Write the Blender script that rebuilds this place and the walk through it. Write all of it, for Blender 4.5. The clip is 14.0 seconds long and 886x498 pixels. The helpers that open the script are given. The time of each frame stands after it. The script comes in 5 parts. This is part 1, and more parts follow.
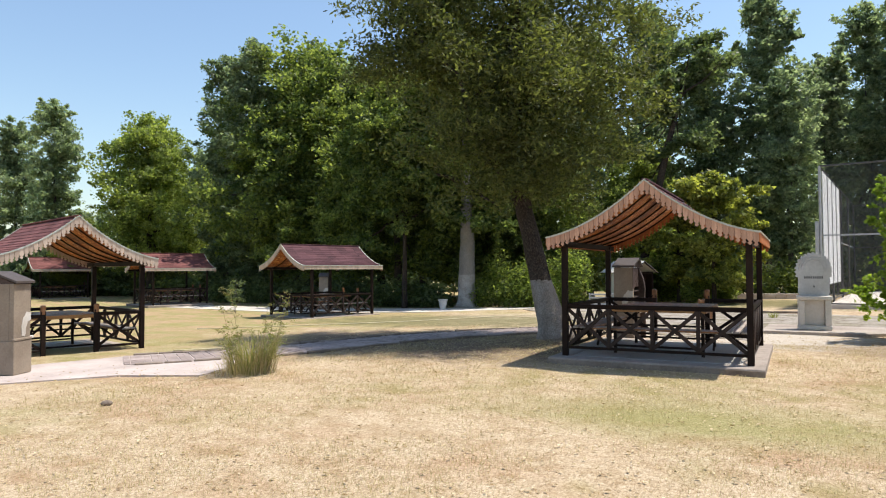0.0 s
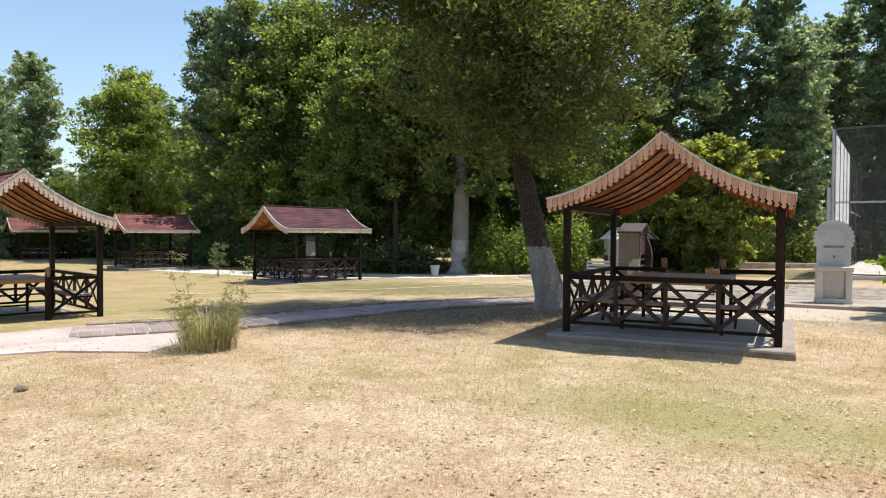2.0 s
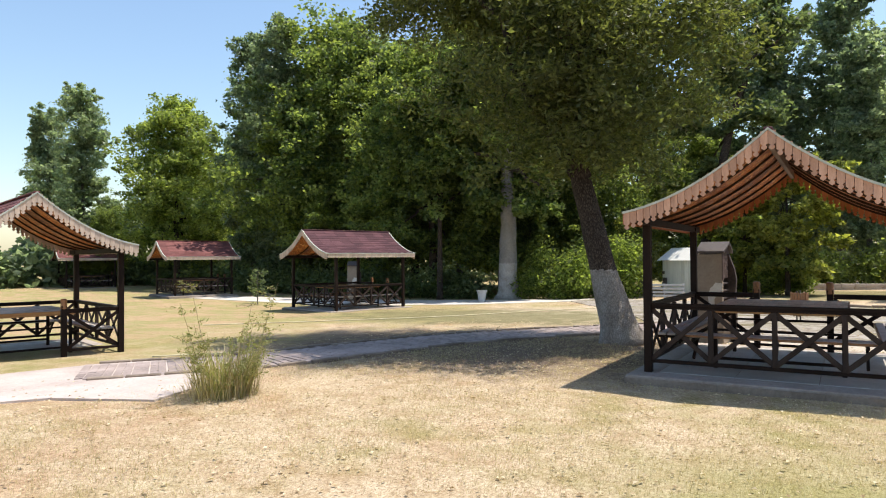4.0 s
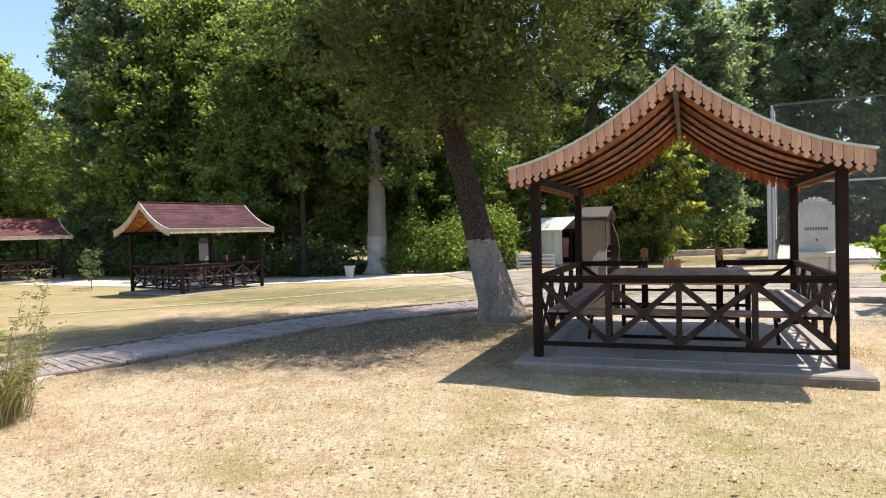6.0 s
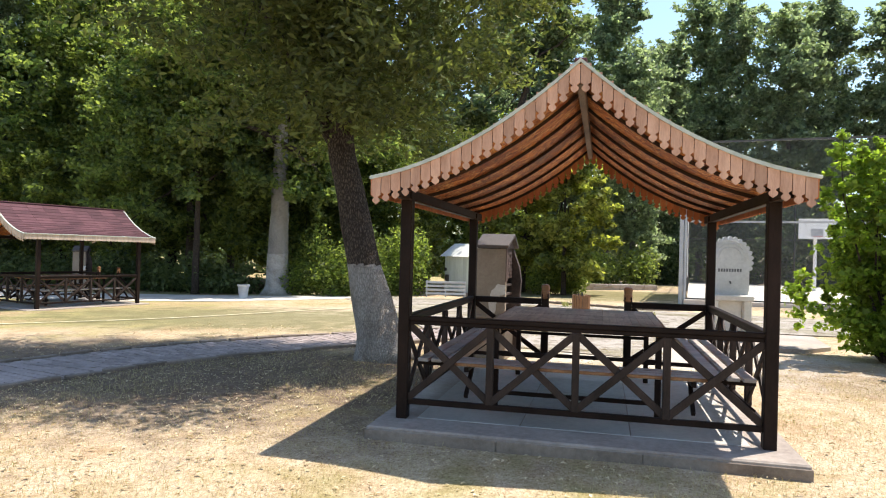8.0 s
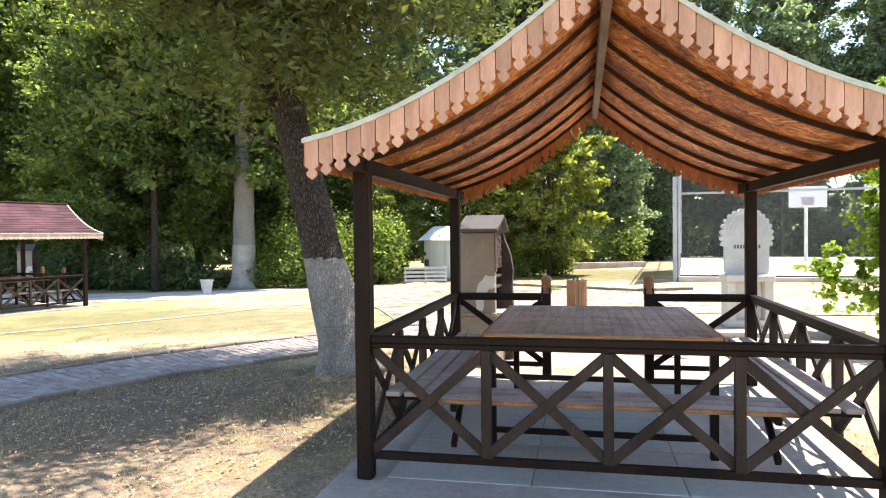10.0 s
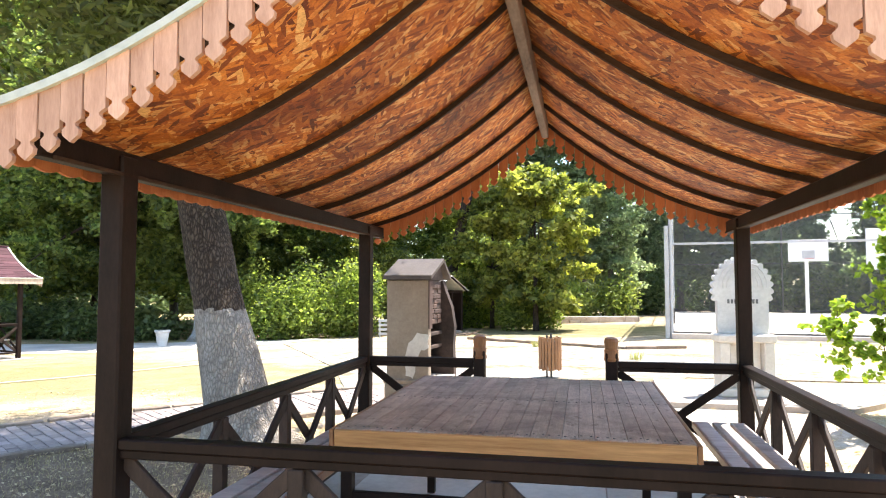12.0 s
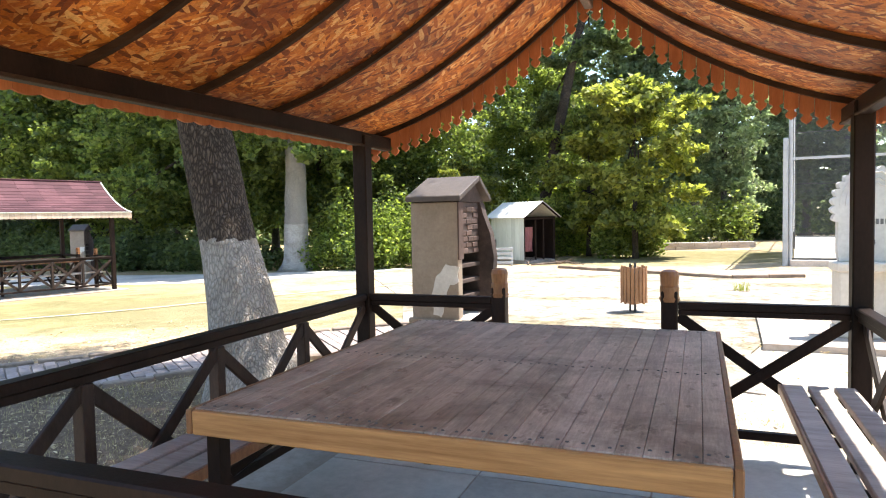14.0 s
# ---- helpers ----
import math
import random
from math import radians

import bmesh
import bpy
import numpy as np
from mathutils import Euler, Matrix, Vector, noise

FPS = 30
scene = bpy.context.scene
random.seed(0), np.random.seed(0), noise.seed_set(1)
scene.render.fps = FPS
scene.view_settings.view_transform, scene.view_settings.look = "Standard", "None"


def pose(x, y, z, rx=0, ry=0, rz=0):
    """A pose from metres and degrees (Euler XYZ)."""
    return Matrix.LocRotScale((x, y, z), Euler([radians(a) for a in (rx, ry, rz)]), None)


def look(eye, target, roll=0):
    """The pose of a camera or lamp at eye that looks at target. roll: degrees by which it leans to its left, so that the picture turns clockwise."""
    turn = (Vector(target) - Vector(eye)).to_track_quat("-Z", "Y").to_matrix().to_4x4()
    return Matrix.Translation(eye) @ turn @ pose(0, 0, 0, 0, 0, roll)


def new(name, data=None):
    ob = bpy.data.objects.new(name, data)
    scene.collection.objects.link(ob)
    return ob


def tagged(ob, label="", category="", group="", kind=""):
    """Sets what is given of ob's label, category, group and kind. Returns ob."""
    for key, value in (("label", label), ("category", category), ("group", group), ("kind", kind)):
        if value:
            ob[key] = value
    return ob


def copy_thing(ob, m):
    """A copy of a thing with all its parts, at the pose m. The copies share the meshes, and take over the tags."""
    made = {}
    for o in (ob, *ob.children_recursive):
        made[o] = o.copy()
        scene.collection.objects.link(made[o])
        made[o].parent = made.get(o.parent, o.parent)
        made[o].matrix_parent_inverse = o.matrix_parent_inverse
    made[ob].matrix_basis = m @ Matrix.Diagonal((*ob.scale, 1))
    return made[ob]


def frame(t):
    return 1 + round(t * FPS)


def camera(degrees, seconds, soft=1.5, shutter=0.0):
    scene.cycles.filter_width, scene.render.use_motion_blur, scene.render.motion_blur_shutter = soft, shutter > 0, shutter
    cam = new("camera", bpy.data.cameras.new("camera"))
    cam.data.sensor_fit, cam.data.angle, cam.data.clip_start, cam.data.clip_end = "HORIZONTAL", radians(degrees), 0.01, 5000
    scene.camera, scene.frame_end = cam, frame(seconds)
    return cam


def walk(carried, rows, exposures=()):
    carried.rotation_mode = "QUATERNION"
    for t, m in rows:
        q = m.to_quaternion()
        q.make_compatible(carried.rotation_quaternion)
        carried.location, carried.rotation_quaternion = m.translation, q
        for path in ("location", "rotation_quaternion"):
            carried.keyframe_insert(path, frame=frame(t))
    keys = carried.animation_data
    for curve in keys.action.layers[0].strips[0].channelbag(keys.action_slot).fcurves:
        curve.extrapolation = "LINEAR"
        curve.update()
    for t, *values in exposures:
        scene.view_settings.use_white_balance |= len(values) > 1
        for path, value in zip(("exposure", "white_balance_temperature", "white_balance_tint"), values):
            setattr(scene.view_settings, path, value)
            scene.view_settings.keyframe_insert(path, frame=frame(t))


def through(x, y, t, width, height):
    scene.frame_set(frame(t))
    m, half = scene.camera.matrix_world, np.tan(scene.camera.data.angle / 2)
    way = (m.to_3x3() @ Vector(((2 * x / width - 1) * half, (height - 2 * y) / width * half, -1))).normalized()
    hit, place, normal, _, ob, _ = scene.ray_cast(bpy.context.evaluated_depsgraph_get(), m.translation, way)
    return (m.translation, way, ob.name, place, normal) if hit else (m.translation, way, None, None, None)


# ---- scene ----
cam = camera(67.4, 14.0, soft=1.1)
PATH = [
    (0, (2.281, -11.913, 1.654), (1.343, -10.148, 1.715), -0.3),
    (0.5, (2.202, -11.66, 1.633), (1.315, -9.868, 1.591), 2.1),
    (1, (2.014, -11.287, 1.628), (1.267, -9.432, 1.595), -0.1),
    (1.5, (1.9, -11.005, 1.621), (1.139, -9.156, 1.592), 0.8),
    (2, (1.734, -10.574, 1.638), (0.808, -8.802, 1.594), 0.3),
    (2.5, (1.519, -10.239, 1.627), (0.693, -8.418, 1.624), -0.4),
    (3, (1.353, -9.934, 1.631), (0.458, -8.146, 1.679), -0.6),
    (3.2, (1.271, -9.839, 1.628), (0.23, -8.132, 1.669), -0.4),
    (5.3, (0.229, -8.174, 1.645), (-0.723, -6.415, 1.617), 0.7),
    (5.5, (0.195, -8.076, 1.639), (-0.613, -6.247, 1.588), -0.7),
    (6, (0.15, -7.632, 1.557), (-0.541, -5.756, 1.501), -1.5),
    (6.5, (0.173, -7.273, 1.573), (-0.343, -5.341, 1.517), 0.3),
    (7, (0.178, -6.791, 1.589), (-0.156, -4.82, 1.535), 0.4),
    (7.5, (0.251, -6.321, 1.568), (-0.178, -4.367, 1.588), 0.7),
    (7.7, (0.28, -6.148, 1.571), (-0.19, -4.204, 1.583), 1.5),
    (9.8, (-0.075, -4.314, 1.657), (-0.517, -2.364, 1.672), 0.6),
    (10, (-0.095, -4.155, 1.652), (-0.506, -2.198, 1.61), -0.7),
    (10.5, (-0.057, -3.661, 1.631), (-0.512, -1.714, 1.603), 0.2),
    (11, (0.034, -3.251, 1.608), (-0.314, -1.281, 1.6), -0.1),
    (11.5, (0.173, -2.839, 1.61), (-0.137, -0.863, 1.661), -1.9),
    (12, (0.365, -2.396, 1.606), (-0.043, -0.442, 1.719), 0.0),
    (12.5, (0.513, -2.006, 1.571), (0.15, -0.041, 1.664), 1.1),
    (13, (0.647, -1.712, 1.565), (0.313, 0.259, 1.595), 0.3),
    (13.5, (0.768, -1.36, 1.579), (0.26, 0.573, 1.519), -1.2),
    (14, (0.762, -1.069, 1.55), (0.043, 0.794, 1.451), -1.1),
]
EXPOSURES = [(0, 0.42), (3, 0.50), (6.5, 0.70), (7.7, 0.84), (9.8, 1.52), (11, 1.80), (12.5, 1.97), (14, 1.76)]
walk(cam, [(t, look(eye, target, roll)) for t, eye, target, roll in PATH], EXPOSURES)

# ---- sky and sun ----
SUN_ELEVATION, SUN_AZIMUTH = 69.0, 50.0
world = bpy.data.worlds.new("sky")
scene.world = world
world.use_nodes = True
wn = world.node_tree.nodes
sky = wn.new("ShaderNodeTexSky")
sky.sky_type = "NISHITA"
sky.sun_disc = False
sky.sun_elevation, sky.sun_rotation = radians(SUN_ELEVATION), radians(SUN_AZIMUTH)
sky.air_density, sky.dust_density, sky.ozone_density = 1.3, 0.8, 2.5
wn["Background"].inputs["Strength"].default_value = 0.135
world.node_tree.links.new(sky.outputs[0], wn["Background"].inputs[0])
sun = new("sun", bpy.data.lights.new("sun", "SUN"))
sun.data.energy, sun.data.angle, sun.data.color = 4.6, radians(0.53), (1.0, 0.94, 0.85)
_el, _az = radians(SUN_ELEVATION), radians(SUN_AZIMUTH)
sun.matrix_basis = look((40 * math.sin(_az) * math.cos(_el), 40 * math.cos(_az) * math.cos(_el), 40 * math.sin(_el)), (0, 0, 0))


# ---- ground height ----
def soft(v, k):
    return np.log1p(np.exp(np.clip(v / k, -40, 40))) * k


def gz(x, y):
    """Height of the ground: level round the picnic roof, falling gently to the far lawn."""
    s = -0.9 * x + 0.4 * y - 4.0
    return -0.04 - 0.022 * (soft(s, 1.0) - soft(s - 20.0, 1.0))


# ---- materials ----
class Mat:
    """A small builder of node materials."""

    def __init__(self, name, rough=0.8, metal=0.0, spec=0.3):
        self.m = bpy.data.materials.new(name)
        self.m.use_nodes = True
        self.t = self.m.node_tree
        self.b = self.t.nodes["Principled BSDF"]
        self.b.inputs["Roughness"].default_value = rough
        self.b.inputs["Metallic"].default_value = metal
        self.b.inputs["Specular IOR Level"].default_value = spec
        self.pos = None

    def node(self, kind, **kw):
        n = self.t.nodes.new(kind)
        for k, v in kw.items():
            setattr(n, k, v)
        return n

    def link(self, a, b):
        self.t.links.new(a, b)

    shift = False

    def coords(self, scale=(1, 1, 1), world_space=False):
        n = self.node("ShaderNodeNewGeometry").outputs["Position"] if world_space else self.node("ShaderNodeTexCoord").outputs["Object"]
        mp = self.node("ShaderNodeMapping")
        mp.inputs["Scale"].default_value = scale
        if self.shift and not world_space:
            info = self.node("ShaderNodeObjectInfo")
            mul = self.node("ShaderNodeVectorMath", operation="SCALE")
            mul.inputs[0].default_value = (3.1, 7.7, 5.3)
            self.link(info.outputs["Random"], mul.inputs["Scale"])
            add = self.node("ShaderNodeVectorMath", operation="ADD")
            self.link(n, add.inputs[0])
            self.link(mul.outputs[0], add.inputs[1])
            n = add.outputs[0]
        self.link(n, mp.inputs["Vector"])
        return mp.outputs[0]

    def noise(self, scale, detail=4.0, rough=0.6, stretch=(1, 1, 1), world_space=False, distortion=0.0):
        n = self.node("ShaderNodeTexNoise")
        n.inputs["Scale"].default_value = scale
        n.inputs["Detail"].default_value = detail
        n.inputs["Roughness"].default_value = rough
        n.inputs["Distortion"].default_value = distortion
        self.link(self.coords(stretch, world_space), n.inputs["Vector"])
        return n.outputs["Fac"]

    def ramp(self, fac, stops):
        r = self.node("ShaderNodeValToRGB")
        while len(r.color_ramp.elements) < len(stops):
            r.color_ramp.elements.new(0.5)
        for e, (p, c) in zip(r.color_ramp.elements, stops):
            e.position = p
            e.color = (*c, 1) if len(c) == 3 else c
        self.link(fac, r.inputs[0])
        return r.outputs[0]

    def mix(self, fac, a, b, blend="MIX"):
        n = self.node("ShaderNodeMix", data_type="RGBA", blend_type=blend)
        for sock, v in ((n.inputs[0], fac), (n.inputs[6], a), (n.inputs[7], b)):
            if isinstance(v, (int, float)):
                sock.default_value = v
            elif isinstance(v, tuple):
                sock.default_value = (*v, 1)
            else:
                self.link(v, sock)
        return n.outputs[2]

    def math(self, op, a, b=0.0):
        n = self.node("ShaderNodeMath", operation=op)
        for sock, v in zip(n.inputs, (a, b)):
            if isinstance(v, (int, float)):
                sock.default_value = v
            else:
                self.link(v, sock)
        return n.outputs[0]

    def colour(self, c):
        if isinstance(c, tuple):
            self.b.inputs["Base Color"].default_value = (*c, 1)
        else:
            self.link(c, self.b.inputs["Base Color"])
        return self

    def bump(self, h, strength=0.4, dist=0.01):
        n = self.node("ShaderNodeBump")
        n.inputs["Strength"].default_value = strength
        n.inputs["Distance"].default_value = dist
        self.link(h, n.inputs["Height"])
        self.link(n.outputs[0], self.b.inputs["Normal"])
        return self


def two_tone(name, dark, light, scale, rough=0.8, stretch=(1, 1, 1), fine=12.0, bump=0.3, dist=0.006, vary=0.0, spec=0.3, metal=0.0):
    """A surface with broad stains, fine grain and relief."""
    m = Mat(name, rough, metal, spec)
    m.shift = vary > 0
    broad = m.noise(scale, 3, 0.6, stretch)
    grain = m.noise(scale * fine, 5, 0.7, stretch)
    both = m.math("ADD", m.math("MULTIPLY", broad, 0.6), m.math("MULTIPLY", grain, 0.4))
    c = m.ramp(both, [(0.32, dark), (0.68, light)])
    if vary:
        info = m.node("ShaderNodeObjectInfo")
        k = m.math("ADD", m.math("MULTIPLY", info.outputs["Random"], vary), 1 - vary / 2)
        n = m.node("ShaderNodeVectorMath", operation="SCALE")
        m.link(c, n.inputs[0])
        m.link(k, n.inputs["Scale"])
        c = n.outputs[0]
    return m.colour(c).bump(grain, bump, dist).m


DARK = two_tone("dark_brown_paint", (0.008, 0.005, 0.004), (0.026, 0.015, 0.012), 1.6, 0.5, (3, 3, 1), 14, 0.25, 0.003, 0.25, 0.10)
WORN = two_tone("worn_dark_wood", (0.011, 0.007, 0.0058), (0.058, 0.037, 0.029), 1.6, 0.6, (3, 3, 1), 14, 0.3, 0.003, 0.25, 0.22)
RAFTER = two_tone("weathered_rafter_wood", (0.018, 0.010, 0.007), (0.064, 0.037, 0.025), 2.0, 0.75, (1, 4, 4), 9, 0.3, 0.003, 0.0, 0.12)
RIDGE = two_tone("greyed_ridge_wood", (0.09, 0.062, 0.048), (0.26, 0.195, 0.155), 2.0, 0.7, (4, 1, 4), 9, 0.3, 0.003, 0.0, 0.2)
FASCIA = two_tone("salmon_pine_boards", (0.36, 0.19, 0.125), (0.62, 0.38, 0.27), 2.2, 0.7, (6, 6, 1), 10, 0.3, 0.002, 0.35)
FASCIA_PALE = two_tone("pale_beige_boards", (0.42, 0.31, 0.235), (0.66, 0.53, 0.43), 2.2, 0.75, (6, 6, 1), 10, 0.3, 0.002, 0.3)
# Red-orange of the eave boards; on the back gable it paints in shade.
FASCIA_RED_SHADE = two_tone("red_orange_boards_with_shade", (0.33, 0.098, 0.034), (0.52, 0.195, 0.075), 2.2, 0.7, (6, 6, 1), 10, 0.3, 0.002, 0.25)
TRIM = two_tone("pale_grey_edging", (0.34, 0.36, 0.31), (0.55, 0.57, 0.50), 3.0, 0.55, (1, 1, 1), 8, 0.1, 0.001)
CAP = two_tone("varnished_brown_wood", (0.15, 0.06, 0.025), (0.36, 0.17, 0.07), 3.0, 0.4, (3, 3, 1), 8, 0.2, 0.002, 0.2, 0.5)


def plank_material():
    """Weathered table planks: grain per plank, stains and scuffs that run over several planks."""
    m = Mat("grey_brown_table_planks", 0.5, 0, 0.4)
    m.shift = True
    broad = m.noise(1.3, 3, 0.6, (7, 1, 4))
    grain = m.noise(14, 5, 0.7, (9, 0.9, 4))
    f = m.math("ADD", m.math("MULTIPLY", broad, 0.5), m.math("MULTIPLY", grain, 0.5))
    c = m.ramp(f, [(0.32, (0.21, 0.148, 0.108)), (0.5, (0.40, 0.305, 0.24)), (0.70, (0.63, 0.52, 0.43))])
    stains = m.ramp(m.noise(2.2, 6, 0.72, (1, 1, 1), True, 0.5), [(0.36, (0.52, 0.47, 0.44)), (0.50, (0.92, 0.90, 0.88)), (0.66, (1.25, 1.24, 1.24))])
    scuffs = m.ramp(m.noise(17, 4, 0.7, (1, 0.5, 1), True), [(0.33, (0.55, 0.50, 0.46)), (0.42, (1, 1, 1))])
    info = m.node("ShaderNodeObjectInfo")
    n = m.node("ShaderNodeVectorMath", operation="SCALE")
    m.link(m.mix(1.0, m.mix(1.0, c, stains, "MULTIPLY"), scuffs, "MULTIPLY"), n.inputs[0])
    m.link(m.math("ADD", m.math("MULTIPLY", info.outputs["Random"], 0.22), 0.95), n.inputs["Scale"])
    rough = m.node("ShaderNodeMapRange")
    rough.inputs[3].default_value, rough.inputs[4].default_value = 0.28, 0.6
    m.link(grain, rough.inputs[0])
    m.link(rough.outputs[0], m.b.inputs["Roughness"])
    return m.colour(n.outputs[0]).bump(grain, 0.4, 0.003).m


PLANK = plank_material()
PINE = two_tone("yellow_pine_edge", (0.24, 0.105, 0.036), (0.60, 0.325, 0.125), 1.6, 0.6, (0.7, 13, 13), 5, 0.3, 0.002)
BENCH = two_tone("grey_bench_planks", (0.26, 0.222, 0.198), (0.55, 0.48, 0.43), 1.3, 0.6, (7, 1, 4), 10, 0.3, 0.002, 0.3, 0.4)
CONCRETE = two_tone("pale_concrete", (0.20, 0.16, 0.132), (0.45, 0.385, 0.33), 0.7, 0.85, (1, 1, 1), 22, 0.35, 0.004, 0.12)
FLOORTILE = two_tone("blue_grey_floor_tiles", (0.33, 0.305, 0.275), (0.58, 0.54, 0.49), 0.9, 0.5, (1, 1, 1), 18, 0.3, 0.003, 0.15)
KERB = two_tone("worn_kerb_stone", (0.33, 0.28, 0.24), (0.58, 0.51, 0.45), 1.2, 0.85, (1, 1, 1), 16, 0.4, 0.006, 0.2)
BASEKERB = two_tone("dirty_base_kerb", (0.11, 0.082, 0.063), (0.30, 0.24, 0.19), 1.2, 0.85, (1, 1, 1), 16, 0.5, 0.008, 0.25)
PAVER = two_tone("pink_grey_pavers", (0.17, 0.135, 0.122), (0.40, 0.325, 0.295), 1.4, 0.85, (1, 1, 1), 14, 0.4, 0.004, 0.4)
PINK_PAVING = two_tone("pinkish_worn_paving", (0.33, 0.27, 0.24), (0.60, 0.51, 0.465), 1.1, 0.9, (1, 1, 1), 18, 0.4, 0.006)
BEDDING = two_tone("brown_bedding_sand", (0.14, 0.115, 0.095), (0.28, 0.235, 0.20), 2.0, 0.9, (1, 1, 1), 14, 0.4, 0.006)
PALE_PAVING = two_tone("dusty_pale_paving", (0.44, 0.39, 0.335), (0.68, 0.62, 0.55), 0.6, 0.9, (1, 1, 1), 24, 0.4, 0.006)


def yard_material():
    """Pale trodden dust and worn paving with thin straw-coloured grass showing through."""
    m = Mat("trodden_dust", 0.95, 0, 0.1)
    fine = m.noise(24, 5, 0.75, (1, 1, 1), True)
    dust = m.ramp(fine, [(0.3, (0.26, 0.228, 0.195)), (0.7, (0.44, 0.40, 0.355))])
    straw = m.ramp(fine, [(0.3, (0.10, 0.088, 0.038)), (0.7, (0.25, 0.212, 0.115))])
    c = m.mix(m.ramp(m.noise(0.8, 6, 0.72, (0.4, 1, 1), True, 0.3), [(0.44, (0, 0, 0)), (0.64, (0.85, 0.85, 0.85))]), dust, straw)
    tracks = m.ramp(m.noise(4, 5, 0.7, (1, 1, 1), True), [(0.38, (0.55, 0.50, 0.45)), (0.52, (1, 1, 1))])
    return m.colour(m.mix(1.0, c, tracks, "MULTIPLY")).bump(fine, 0.6, 0.02).m


YARD = yard_material()
PLASTER = two_tone("ochre_grey_plaster", (0.20, 0.155, 0.115), (0.345, 0.28, 0.215), 1.6, 0.85, (1, 1, 1), 16, 0.4, 0.004)
PATCH = two_tone("broken_pale_plaster", (0.42, 0.38, 0.33), (0.66, 0.62, 0.56), 3.0, 0.9, (1, 1, 1), 14, 0.5, 0.008)
SOOT = two_tone("sooty_brick", (0.02, 0.016, 0.014), (0.10, 0.07, 0.06), 2.0, 0.9, (1, 1, 1), 10, 0.4, 0.006, 0.3)
BRICK = two_tone("red_brown_brick", (0.055, 0.036, 0.031), (0.125, 0.082, 0.068), 3.0, 0.85, (1, 1, 1), 8, 0.4, 0.004, 0.5)
CAPSTONE = two_tone("grey_weathered_mortar", (0.055, 0.043, 0.039), (0.105, 0.085, 0.076), 2.0, 0.6, (1, 1, 1), 14, 0.4, 0.006)
STONE = two_tone("grey_white_marble", (0.42, 0.41, 0.40), (0.66, 0.65, 0.63), 1.4, 0.55, (1, 1, 1), 12, 0.3, 0.006)
STONE_WARM = two_tone("warm_white_marble", (0.50, 0.45, 0.39), (0.72, 0.67, 0.60), 1.4, 0.5, (1, 1, 1), 12, 0.3, 0.004)
TIN = two_tone("pale_sheet_metal", (0.50, 0.49, 0.45), (0.72, 0.70, 0.65), 1.2, 0.5, (1, 1, 1), 9, 0.2, 0.004, 0.0, 0.5)
SHEDWALL = two_tone("pale_green_shed_boards", (0.46, 0.50, 0.46), (0.66, 0.69, 0.64), 1.2, 0.8, (4, 4, 1), 9, 0.3, 0.004, 0.2)
STEEL = two_tone("dull_dark_steel", (0.05, 0.05, 0.048), (0.12, 0.115, 0.11), 2.0, 0.5, (1, 1, 1), 9, 0.2, 0.002, 0.0, 0.5, 0.6)
GREYSTEEL = two_tone("grey_painted_steel", (0.30, 0.31, 0.32), (0.48, 0.49, 0.50), 2.0, 0.5, (1, 1, 1), 9, 0.2, 0.002, 0.0, 0.4)
WHITE = two_tone("white_painted_board", (0.66, 0.66, 0.66), (0.82, 0.82, 0.81), 1.0, 0.6, (1, 1, 1), 9, 0.1, 0.001)
INK = two_tone("dark_cut_letters", (0.10, 0.10, 0.10), (0.18, 0.18, 0.18), 3.0, 0.8)
RED = two_tone("faded_red_cloth", (0.34, 0.13, 0.13), (0.5, 0.22, 0.22), 3.0, 0.9)
BLACKROPE = two_tone("yellowish_rope", (0.50, 0.42, 0.26), (0.68, 0.60, 0.42), 9.0, 0.9)


